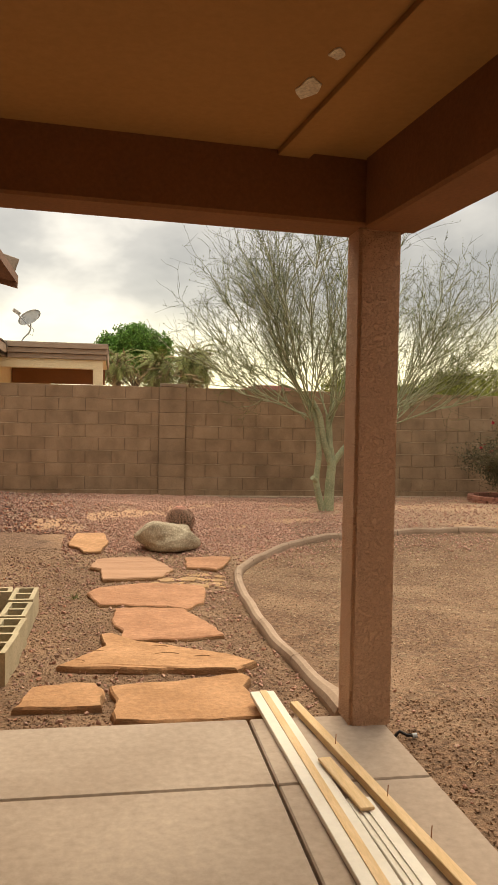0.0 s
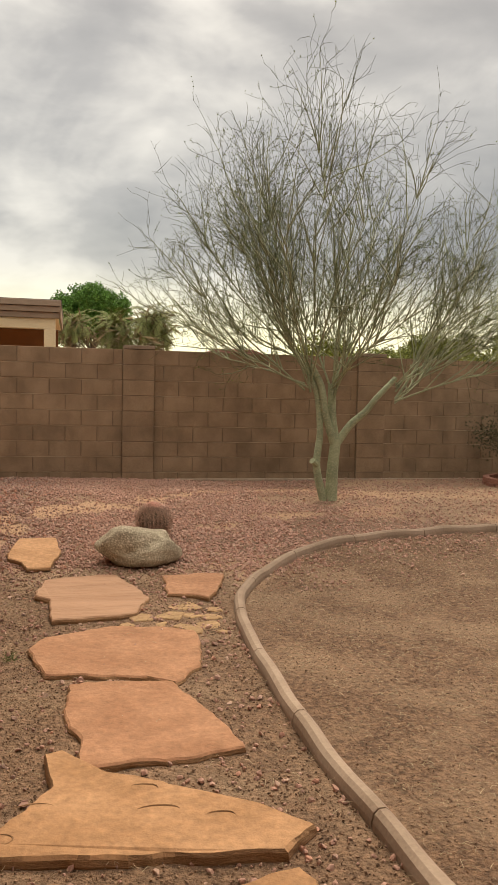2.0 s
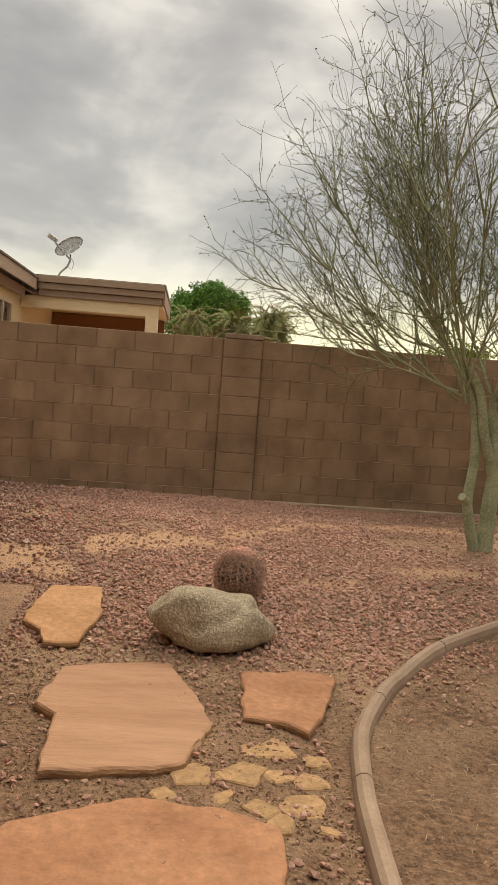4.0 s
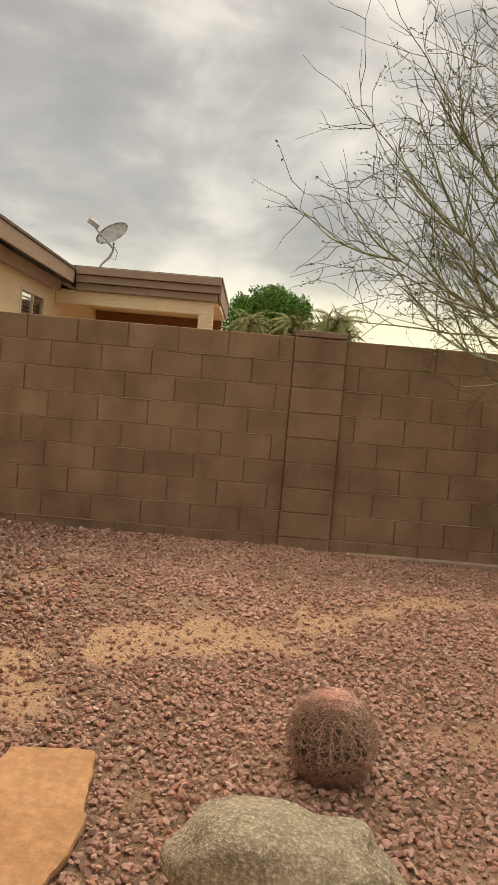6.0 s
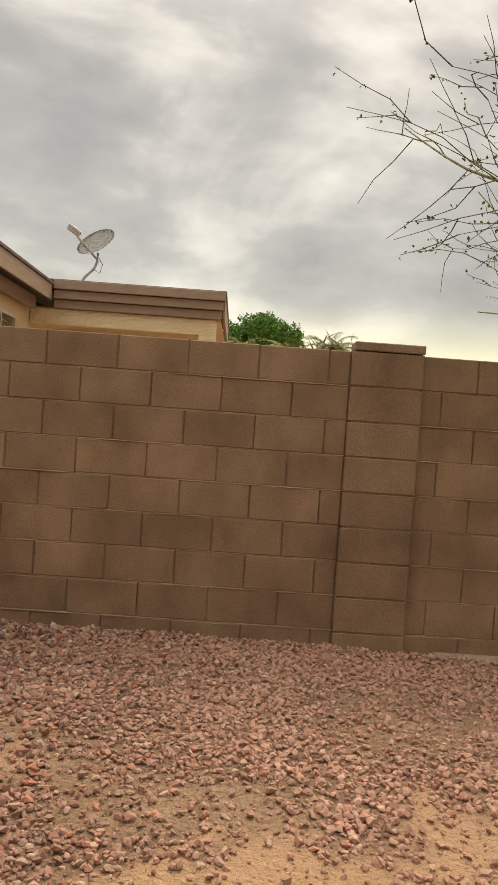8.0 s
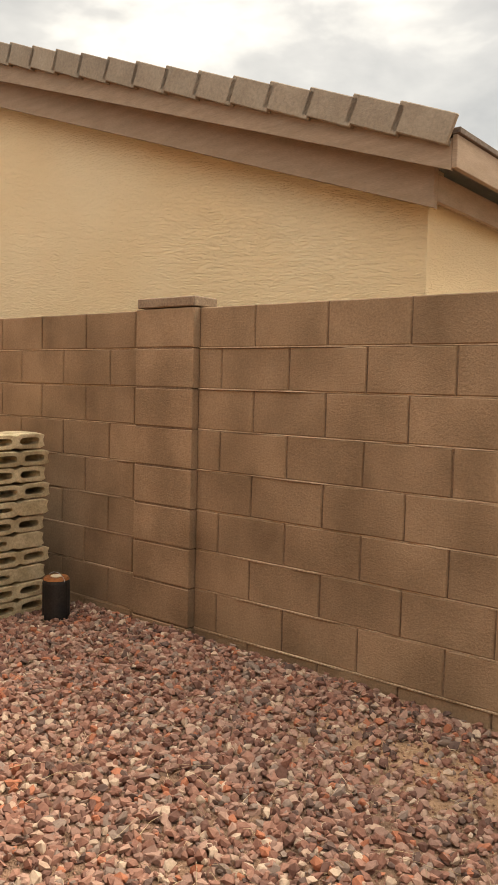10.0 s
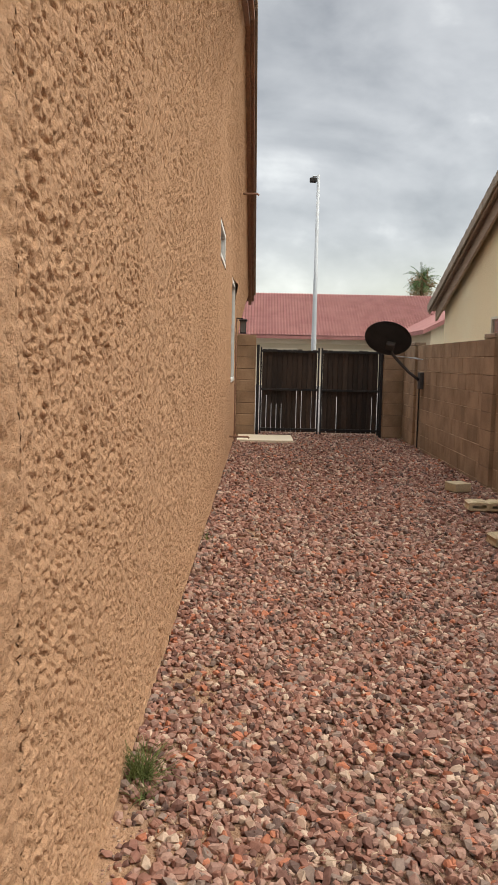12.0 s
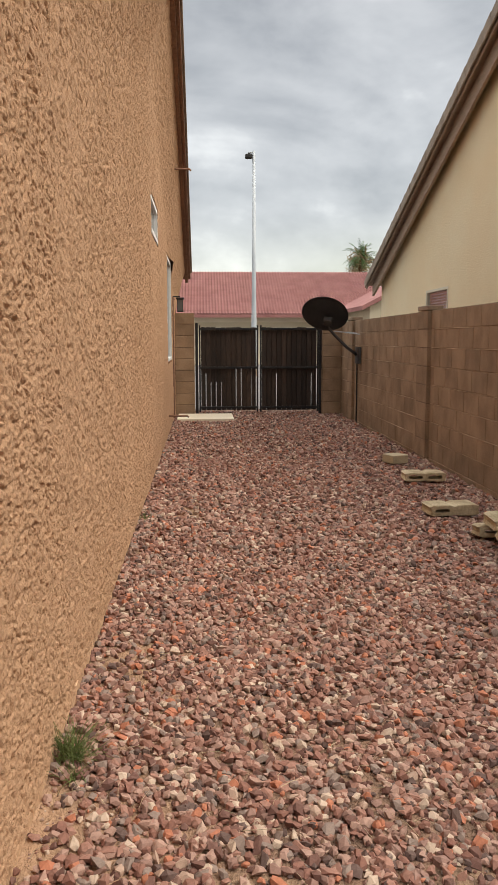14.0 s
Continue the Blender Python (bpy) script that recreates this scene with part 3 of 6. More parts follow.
def post():
    p = empty("patio_post", (0.43, -9.21, SLAB), label="square red-brown stucco patio post standing on the slab corner", category="post")
    bm = bmesh.new()
    bmesh.ops.create_cube(bm, size=1)
    for v in bm.verts:
        v.co = Vector((v.co.x * 0.185, v.co.y * 0.185, (v.co.z + 0.5) * 2.14))
    bmesh.ops.bevel(bm, geom=[e for e in bm.edges if abs(e.verts[0].co.z - e.verts[1].co.z) > 1], offset=0.014, segments=3, affect="EDGES")
    part("shaft", bm, M["stucco_post"], p)
    q = boxpart("base_plate", -0.07, 0.07, -0.07, 0.07, 0.0, 0.006, M["steel"], p)
    c = empty("cable_end", (0.55, -9.28, gz(0.55, -9.28)), label="short black cable end lying on the soil by the post", category="cable")
    bm = bmesh.new()
    tube(bm, [(0.0, 0, 0.012), (0.025, 0.01, 0.03), (0.05, -0.01, 0.02), (0.08, 0.0, 0.012)], 0.007, 8)
    part("cable", bm, M["black_metal"], c, smooth=True)
    bm = bmesh.new()
    tube(bm, [(0.08, 0, 0.012), (0.10, 0, 0.012)], 0.011, 8)
    part("plug", bm, M["steel"], c)


patio()
post()


# ---- own house ----
def window(parent, name, face, a0, a1, z0, z1, plane, out, material, depth=0.05, split=False, pane="glass"):
    """A window lying in the plane x or y = plane; out is the sign of the outward way."""
    w = new(name)
    w.parent = parent

    def bx(nm, p0, p1, q0, q1, d0, d1, mm, lab=""):
        lo, hi = sorted((plane + out * d0, plane + out * d1))
        if face == "y":
            boxpart(nm, p0, p1, lo, hi, q0, q1, mm, w, lab, 0.002)
        else:
            boxpart(nm, lo, hi, p0, p1, q0, q1, mm, w, lab, 0.002)
    f = 0.045
    bx("frame", a0, a0 + f, z0, z1, -depth, 0.012, material)
    bx("frame", a1 - f, a1, z0, z1, -depth, 0.012, material)
    bx("frame", a0 + f, a1 - f, z1 - f, z1, -depth, 0.012, material)
    bx("sill", a0 + f, a1 - f, z0, z0 + f, -depth, 0.02, material)
    if split:
        mid = (a0 + a1) / 2
        bx("mullion", mid - 0.015, mid + 0.015, z0 + f, z1 - f, -0.03, 0.008, material)
        bx("pane", a0 + f, mid - 0.015, z0 + f, z1 - f, -0.03, -0.022, M[pane])
        bx("pane", mid + 0.015, a1 - f, z0 + f, z1 - f, -0.03, -0.022, M[pane])
    else:
        bx("pane", a0 + f, a1 - f, z0 + f, z1 - f, -0.03, -0.022, M[pane])
    return w


def cut_wall_y(bm, x0, x1, z0, top, y0, y1, holes):
    """A wall from y0 to y1 whose top follows top(x), with holes (x0, x1, z0, z1)."""
    xs = sorted({x0, x1, *[h for q in holes for h in q[:2]], *top.get("breaks", [])})
    f = top["f"]
    for a, b in zip(xs, xs[1:]):
        segs = [(z0, None)]
        hs = sorted([q[2:] for q in holes if q[0] <= a + 1e-6 and q[1] >= b - 1e-6])
        z = z0
        for h0, h1 in hs:
            if h0 > z:
                prism(bm, [(a, z), (b, z), (b, h0), (a, h0)], y0, y1, "y")
            z = h1
        prism(bm, [(a, z), (b, z), (b, f(b)), (a, f(a))], y0, y1, "y")
    bmesh.ops.remove_doubles(bm, verts=bm.verts, dist=0.0005)


def roof_tiles_rake(parent, x0, z0, x1, z1, y0, y1, material, width=0.42, name="roof_tile"):
    """Flat concrete tiles stepping along a rake from the low end to the peak."""
    L = math.hypot(x1 - x0, z1 - z0)
    n = int(L / width)
    ang = math.degrees(math.atan2(z1 - z0, x1 - x0))
    me = None
    for i in range(n):
        s = (i + 0.5) * L / n
        if me is None:
            bm = bmesh.new()
            box(bm, -L / n / 2, L / n / 2 + 0.05, y0, y1, 0.0, 0.035, 0.006)
            box(bm, -L / n / 2, L / n / 2 + 0.05, y0 - 0.03, y0, -0.145, 0.035, 0.006)
            ob = part(name, bm, material, parent)
            me = ob.data
        else:
            ob = new(name, me)
            ob.parent = parent
        tilt = -3.5 if x1 > x0 else 3.5
        ob.matrix_local = Matrix.Translation((x0 + (x1 - x0) * s / L, 0, z0 + (z1 - z0) * s / L)) @ pose(0, 0, 0, 0, -ang + tilt, 0)


def own_house():
    h = empty("house_own", (0, 0, 0), label="house with orange-tan lace stucco and tiled gable roof beside gravel", category="house")
    yw = -3.0
    ex0, ez0, px, pz, ex1, ez1 = -16.3, 2.45, -10.0, 4.80, -1.85, 2.72

    def top(x):
        return (ez0 + (x - ex0) * (pz - ez0) / (px - ex0) if x < px else pz + (x - px) * (ez1 - pz) / (ex1 - px)) - 0.05
    holes = OWN_WINDOWS
    bm = bmesh.new()
    cut_wall_y(bm, -16.0, -2.25, -0.4, {"f": top, "breaks": [px]}, yw - 0.2, yw, holes)
    part("wall", bm, M["stucco_own"], h)
    bm = bmesh.new()
    box(bm, -2.45, -2.25, -13.6, yw - 0.2, -0.4, 2.6)
    part("wall", bm, M["stucco_own"], h)
    bm = bmesh.new()
    box(bm, -16.0, -15.8, -13.6, yw - 0.2, -0.4, 2.4)
    part("wall", bm, M["stucco_own"], h)
    bm = bmesh.new()
    box(bm, -2.249, 6.5, -13.9, -13.62, -0.4, 2.6)
    part("wall", bm, M["stucco_own"], h)
    bm = bmesh.new()
    box(bm, -15.9, -2.3, yw, yw + 0.010, -0.3, 0.045, 0.003)
    part("screed", bm, M["screed"], h, "dusty strip at the foot of the stucco")
    # the thick lace coat where the path passes close by
    for xa, xb, dx, dz in ((-2.96, -2.29, 0.012, 0.012), (-4.4, -2.95, 0.0040, 0.0046), (-9.3, -4.396, 0.0100, 0.0082), (-15.9, -9.29, 0.020, 0.016)):
        gx = np.arange(xa, xb + dx * 0.5, dx)
        gzz = np.arange(0.03, 3.4 if dz < 0.006 else 4.8, dz)
        X, Z = np.meshgrid(gx, gzz)
        wx = X + 0.02 * (vnoise(X, Z, 14, 31) - 0.5)
        wz = Z + 0.024 * (vnoise(X, Z, 17, 32) - 0.5)
        u, w2 = wx * 0.82 + wz * 0.42, wz * 0.88 - wx * 0.3
        n = 0.46 * vnoise(u, w2 * 1.35, 68, 33) + 0.34 * vnoise(u, w2 * 1.2, 118, 34) + 0.20 * vnoise(X, Z, 12, 35)
        isl = 0.72 * sstep((n - 0.385) / 0.04) + 0.28 * sstep((n - 0.56) / 0.05)
        Y = yw + 0.0012 + isl * (0.0095 + 0.005 * vnoise(X, Z, 25, 36)) * (1 + 0.35 * sstep((-4.4 - X) / 1.5)) + 0.0014 * vnoise(X, Z, 130, 37)
        # invented flare under the rake: the soffit's place gets the wall's light, not shade
        roofline = np.interp(X, [ex0, px, ex1], [ez0, pz, ez1])
        Y = Y + 0.19 * np.clip((Z - roofline + 0.92) / 0.85, 0, 1) ** 1.5 * sstep((-2.7 - X) / 0.5)
        V = np.stack([X, Y, Z], -1).reshape(-1, 3)
        nx, nz = len(gx), len(gzz)
        idx = np.arange(nx * nz).reshape(nz, nx)
        F = np.stack([idx[:-1, :-1], idx[1:, :-1], idx[1:, 1:], idx[:-1, 1:]], -1).reshape(-1, 4)
        cxm = V[F[:, 0], 0]
        lim = np.interp(cxm, [ex0, px, ex1], [ez0, pz, ez1]) - 0.06
        F = F[V[F[:, 0], 2] < lim]
        for wa, wb, wz0, wz1 in OWN_WINDOWS:
            c = V[F[:, 0]]
            F = F[~((c[:, 0] > wa - 0.03) & (c[:, 0] < wb + 0.01) & (c[:, 2] > wz0 - 0.03) & (c[:, 2] < wz1 + 0.01))]
        ob = mesh_ob("stucco_coat", V, F.tolist(), M["stucco_own_fine"], True)
        ob.parent = h
        tagged(ob, kind="stuff")
    for i, (a, b, z0, z1) in enumerate(OWN_WINDOWS):
        window(h, "window", "y", a, b, z0, z1, yw, 1, M["white"], 0.09)
    # roof planes and rakes
    for xa, za, xb, zb in ((ex0, ez0, px, pz), (ex1, ez1, px, pz)):
        bm = bmesh.new()
        prism(bm, [(xa, za), (xb, zb), (xb, zb + 0.10), (xa, za + 0.10)], -13.6, -2.80, "y")
        part("roof", bm, M["wood_fascia_own"], h)
        bm = bmesh.new()
        prism(bm, [(xa, za - 0.06), (xb, zb - 0.06), (xb, zb + 0.09), (xa, za + 0.09)], -2.80, -2.745, "y")
        part("rake_board", bm, M["wood_fascia_own"], h, "red-brown rake board")
        bm = bmesh.new()
        prism(bm, [(xa, za + 0.0), (xb, zb + 0.0), (xb, zb + 0.10), (xa, za + 0.10)], -2.743, -2.70, "y")
        part("rake_board", bm, M["wood_fascia_own"], h)
        roof_tiles_rake(h, xa, za + 0.12, xb, zb + 0.12, -2.95, -2.67, M["rooftile"], 0.36)
    return h


OWN_WINDOWS = [(-10.75, -9.6, 2.40, 2.78), (-14.4, -13.0, 1.05, 2.55)]
own_house()


# ---- the house next door ----
def vent(parent, x0, x1, y, z0, z1):
    v = new("gable_vent")
    v.parent = parent
    f = 0.01
    boxpart("backing", x0 + f, x1 - f, y - 0.006, y - 0.001, z0 + f, z1 - f, M["dark"], v, bevel=0)
    n = 7
    for i in range(n):
        z = z0 + f + (i + 0.5) * (z1 - z0 - 2 * f) / n
        bm = bmesh.new()
        box(bm, x0 + f, x1 - f, -0.026, 0.026, -0.004, 0.004, 0, Matrix.Translation((0, y - 0.018, z)) @ pose(0, 0, 0, 48, 0, 0))
        part("slat", bm, M["stucco_nb"], v)


def neighbour_house():
    h = empty("house_neighbour", (0, 0, 0), label="yellow-cream stucco house with brown tiled gable roof behind the wall", category="house")
    yg, yf = 1.75, 1.45
    exr, ezr, px, pz, exl, ezl = -3.10, 2.67, -12.35, 5.68, -20.75, 2.66

    def top(x):
        return (ezl + (x - exl) * (pz - ezl) / (px - exl) if x < px else pz + (x - px) * (ezr - pz) / (exr - px)) - 0.06
    holes = [(-10.51, -9.38, 1.3, 2.27), (-16.6, -15.26, 1.35, 2.27)]
    bm = bmesh.new()
    cut_wall_y(bm, -20.4, -3.38, -0.3, {"f": top, "breaks": [px]}, yg, yg + 0.2, holes)
    part("wall", bm, M["stucco_nb"], h)
    for a, b, z0, z1 in holes:
        w = window(h, "window", "y", a, b, z0, z1, yg, -1, M["trim_cream"], 0.06, False, "glass_clear")
        for k in range(16):
            z = z0 + 0.06 + k * (z1 - z0 - 0.12) / 16
            bm = bmesh.new()
            box(bm, a + 0.05, b - 0.05, -0.02, 0.02, -0.002, 0.002, 0, Matrix.Translation((0, yg + 0.09, z + 0.02)) @ pose(0, 0, 0, 40, 0, 0))
            part("blind_slat", bm, M["white"], w)
    # east wall with a window
    wy0, wy1, wz0, wz1 = NBW
    bm = bmesh.new()
    for y0, y1, z0, z1 in ((yg + 0.2, wy0, -0.3, 2.4), (wy1, 9.0, -0.3, 2.4), (wy0, wy1, -0.3, wz0), (wy0, wy1, wz1, 2.4)):
        box(bm, -3.58, -3.38, y0, y1, z0, z1 + (0.2 if z1 == 2.4 else 0))
    bmesh.ops.remove_doubles(bm, verts=bm.verts, dist=0.0005)
    part("wall", bm, M["stucco_nb"], h)
    w = window(h, "window", "x", wy0, wy1, wz0, wz1, -3.38, 1, M["trim_cream"], 0.06, True, "glass_clear")
    for k in range(14):
        z = wz0 + 0.06 + k * (wz1 - wz0 - 0.12) / 14
        bm = bmesh.new()
        box(bm, -0.02, 0.02, wy0 + 0.05, wy1 - 0.05, -0.002, 0.002, 0, Matrix.Translation((-3.47, 0, z + 0.02)) @ pose(0, 0, 0, 0, 40, 0))
        part("blind_slat", bm, M["white"], w)
    # unseen far walls, added so that no sky shows through the windows
    boxpart("wall", -20.4, -3.6, 8.9, 9.1, -0.3, 2.6, M["stucco_nb"], h)
    boxpart("wall", -20.4, -20.2, yg + 0.21, 8.9, -0.3, 2.6, M["stucco_nb"], h)
    vent(h, -13.06, -12.60, yg, 4.70, 5.29)
    vent(h, -12.52, -12.06, yg, 4.70, 5.29)
    for xa, za, xb, zb in ((exl, ezl, px, pz), (exr, ezr, px, pz)):
        bm = bmesh.new()
        prism(bm, [(xa, za - 0.02), (xb, zb - 0.02), (xb, zb + 0.08), (xa, za + 0.08)], yf + 0.04, 12.0, "y")
        part("roof", bm, M["wood_fascia"], h)
        bm = bmesh.new()
        dxl = (-3.26 - xa) if xa > xb else 0.16
        xl, zl = xa + dxl, za + dxl * (zb - za) / (xb - xa)
        prism(bm, [(xl, zl - 0.325), (xb, zb - 0.325), (xb, zb - 0.05), (xl, zl - 0.05)], yf + 0.12, yf + 0.17, "y")
        part("rake_board", bm, M["wood_fascia"], h, "weathered brown lower rake board")
        bm = bmesh.new()
        prism(bm, [(xa, za - 0.10), (xb, zb - 0.10), (xb, zb + 0.08), (xa, za + 0.08)], yf, yf + 0.028, "y")
        part("rake_board", bm, M["wood_fascia"], h, "weathered brown upper rake board")
        roof_tiles_rake(h, xa, za + 0.075, xb, zb + 0.10, yf - 0.02, yf + 0.33, M["rooftile"], 0.345)
    # east eave boards, soffit and the edge of the shingles
    boxpart("eave_board", -3.10, -3.065, yf, 5.46, ezr - 0.09, ezr + 0.10, M["wood_fascia"], h)
    boxpart("eave_board", -3.30, -3.26, yf + 0.171, 5.46, ezr - 0.225, ezr - 0.06, M["wood_fascia"], h)
    boxpart("soffit", -3.379, -3.301, yf + 0.175, 8.9, ezr - 0.10, ezr - 0.08, M["wood_fascia"], h)
    boxpart("roof_edge", -3.2, -3.05, yf, 5.48, ezr + 0.104, ezr + 0.14, M["roof_dark"], h)
    # patio wing behind, to the east
    boxpart("patio_fascia", -3.06, -0.88, 5.49, 5.53, 2.73, 2.845, M["wood_fascia"], h, bevel=0.006)
    boxpart("patio_fascia", -3.06, -0.90, 5.531, 5.58, 2.615, 2.725, M["wood_fascia"], h, bevel=0.006)
    boxpart("patio_fascia", -3.06, -0.92, 5.581, 5.62, 2.50, 2.61, M["wood_fascia"], h, bevel=0.006)
    boxpart("patio_roof", -3.37, -0.87, 5.53, 9.0, 2.79, 2.86, M["roof_dark"], h, bevel=0.006)
    boxpart("patio_fascia", -0.915, -0.88, 5.621, 9.0, 2.52, 2.789, M["wood_fascia"], h, bevel=0.006)
    boxpart("patio_beam", -3.37, -0.98, 5.63, 5.83, 2.29, 2.499, M["stucco_nb"], h, bevel=0.006)
    boxpart("patio_column", -1.20, -0.98, 5.62, 5.84, -0.3, 2.289, M["stucco_nb"], h, bevel=0.008)
    boxpart("patio_ceiling", -3.37, -0.93, 5.84, 9.0, 2.50, 2.54, M["stucco_nb"], h)
    # bar added in place of reddish things on the patio that stay unclear
    boxpart("patio_beam", -3.37, -0.98, 8.8, 9.0, 2.1, 2.49, M["beam"], h, "dark red-brown bar added in place of unclear patio things")
    boxpart("wall", -3.38, -2.4, 8.9, 9.1, -0.3, 2.49, M["stucco_nb"], h)
    return h


NBW = (3.87, 5.05, 1.45, 2.31)
neighbour_house()


def small_dish():
    d = empty("satellite_dish", (-2.80, 5.85, 2.875), label="grey satellite dish on a bent mast, standing on the next roof", category="satellite dish")
    bm = bmesh.new()
    tube(bm, [(0, 0, -0.02), (0.06, 0, 0.10), (0.20, 0, 0.24), (0.25, 0, 0.36), (0.25, 0, 0.5)], 0.022, 10)
    part("mast", bm, M["steel"], d, smooth=True)
    boxpart("foot_plate", -0.07, 0.07, -0.05, 0.05, -0.02, -0.005, M["steel"], d, bevel=0.003)
    bm = bmesh.new()
    R = 0.34
    rings = []
    for i in range(7):
        r = R * i / 6
        rings.append([bm.verts.new((r * math.cos(a), r * 0.92 * math.sin(a), 0.10 * (r / R) ** 2)) for a in [2 * math.pi * k / 32 for k in range(32)]] if i else [bm.verts.new((0, 0, 0))])
    for k in range(32):
        bm.faces.new((rings[0][0], rings[1][k], rings[1][(k + 1) % 32]))
        for a, b in zip(rings[1:], rings[2:]):
            bm.faces.new((a[k], b[k], b[(k + 1) % 32], a[(k + 1) % 32]))
    bmesh.ops.solidify(bm, geom=bm.faces[:], thickness=0.008)
    m = look((0.26, -0.02, 0.60), (-0.40, -1.05, 1.60)) @ pose(0, 0, 0, 180, 0, 0)
    bmesh.ops.transform(bm, matrix=m @ pose(0, 0, 0, 180, 0, 0) @ Matrix.Diagonal((1, 1, -1, 1)), verts=bm.verts)
    part("reflector", bm, M["dish_grey"], d, smooth=True)
    bm = bmesh.new()
    tube(bm, [(0.24, 0, 0.40), (-0.02, -0.22, 0.66), (-0.06, -0.24, 0.72)], 0.020, 8)
    part("feed_arm", bm, M["steel"], d)
    bm = bmesh.new()
    box(bm, -0.11, 0.07, -0.05, 0.05, -0.05, 0.05, 0.015, Matrix.Translation((-0.10, -0.25, 0.78)) @ pose(0, 0, 0, 20, 30, 20))
    box(bm, 0.0, 0.09, -0.035, 0.035, -0.07, 0.0, 0.012, Matrix.Translation((-0.05, -0.25, 0.80)) @ pose(0, 0, 0, 20, 30, 20))
    part("receiver", bm, M["dish_grey"], d)
    bm = bmesh.new()
    tube(bm, [(0.25, 0.02, 0.44), (0.33, 0.02, 0.33), (0.30, 0.0, 0.18), (0.22, 0, 0.22)], 0.006, 6)
    part("cable", bm, M["black_metal"], d)
    for ob in d.children:
        ob.data.transform(Matrix.Scale(0.82, 4))


small_dish()


# ---- gate and what stands by it ----
def gate():
    GX = -15.97
    g = empty("gate", (GX, 0, 0), label="double black steel gate with dark boards, closed, between block piers", category="gate")
    for y in (-2.60, -0.36):
        boxpart("gate_post", -0.03, 0.03, y - 0.025, y + 0.025, 0.0, 1.66, M["black_metal"], g)
    for y0, y1 in ((-2.56, -1.49), (-1.46, -0.39)):
        leaf = new("gate_leaf")
        leaf.parent = g
        for z in (0.14, 0.86, 1.55):
            boxpart("rail", 0.0, 0.03, y0, y1, z - 0.02, z + 0.02, M["black_metal"], leaf, bevel=0.002)
        for y in (y0, y1 - 0.03):
            boxpart("stile", -0.001, 0.031, y, y + 0.03, 0.06, 1.62, M["black_metal"], leaf, bevel=0.002)
        n = 11
        for i in range(n):
            ya = y0 + 0.035 + i * (y1 - y0 - 0.07) / n
            rr = random.Random(i * 7 + int(y0 * 100))
            # unseen backing boards, added to darken the gaps between the front boards
            if i < n - 1:
                boxpart("board", -0.05, -0.034, ya + 0.05, ya + 0.13, rr.choice((0.09, 0.12, 0.6, 0.75, 0.85)), 1.56, M["gate_board"], leaf, bevel=0.002)
            boxpart("board", -0.03, -0.012, ya + 0.001 + rr.uniform(0, 0.003), ya + 0.079 + rr.uniform(0, 0.009), 0.09, 1.58 + rr.uniform(-0.01, 0.01), M["gate_board"], leaf, bevel=0.002)
    for y0, y1, z1, nm in ((-2.98, -2.64, 1.83, "pier"), (-0.34, 0.0, 1.66, "pier")):
        p = empty("gate_pier", (GX, 0, 0), label="brown concrete block pier beside the gate", category="pier")
        boxpart("core", -0.19, 0.19, y0 + 0.005, y1 - 0.005, -0.2, z1 - 0.01, M["mortar"], p, bevel=0)
        z = z1
        while z > 0:
            boxpart("block", -0.2, 0.2, y0, y1 - (0.0 if y1 < 0 else 0.003), z - 0.193, z - 0.0, M["block"], p, bevel=0.004)
            z -= C
    # big dark dish
    d = empty("satellite_dish", (-14.1, -0.06, 1.12), label="large dark satellite dish seen from behind, bracketed to the block wall", category="satellite dish")
    bm = bmesh.new()
    tube(bm, [(0, 0.0, 0.0), (-0.02, -0.16, 0.12), (-0.03, -0.34, 0.30), (-0.03, -0.43, 0.40), (-0.03, -0.44, 0.52)], 0.024, 10)
    part("mast", bm, M["dish_dark"], d, smooth=True)
    bm = bmesh.new()
    box(bm, -0.1, 0.1, 0.0, 0.055, -0.14, 0.12, 0.004)
    part("bracket", bm, M["dish_dark"], d)
    bm = bmesh.new()
    tube(bm, [(0.02, 0.05, 0.32), (-0.03, -0.36, 0.37)], 0.009, 6)
    tube(bm, [(-0.25, 0.05, 0.34), (-0.03, -0.36, 0.37)], 0.009, 6)
    part("strut", bm, M["steel"], d)
    bm = bmesh.new()
    rings = []
    R = 0.37
    for i in range(7):
        r = R * i / 6
        rings.append([bm.verts.new((r * math.cos(a), r * math.sin(a), -0.07 * (1 - (r / R) ** 2))) for a in [2 * math.pi * k / 40 for k in range(40)]] if i else [bm.verts.new((0, 0, -0.07))])
    for k in range(40):
        bm.faces.new((rings[0][0], rings[1][k], rings[1][(k + 1) % 40]))
        for a, b in zip(rings[1:], rings[2:]):
            bm.faces.new((a[k], b[k], b[(k + 1) % 40], a[(k + 1) % 40]))
    bmesh.ops.solidify(bm, geom=bm.faces[:], thickness=0.01)
    bmesh.ops.transform(bm, matrix=Matrix.Translation((-0.06, -0.50, 0.64)) @ pose(0, 0, 0, -14, -42, 0), verts=bm.verts)
    part("reflector", bm, M["dish_dark"], d, smooth=True)
    bm = bmesh.new()
    box(bm, -0.08, 0.05, -0.07, 0.07, -0.07, 0.07, 0.015, Matrix.Translation((-0.02, -0.46, 0.55)) @ pose(0, 0, 0, -14, -42, 0))
    part("mount", bm, M["dish_dark"], d)
    c = empty("conduit", (-14.3, -0.012, 0), label="thin dark cable conduit down the block wall", category="pipe")
    bm = bmesh.new()
    tube(bm, [(0, 0, 0.0), (0, 0, 1.1)], 0.011, 8)
    part("pipe", bm, M["dark"], c)


gate()


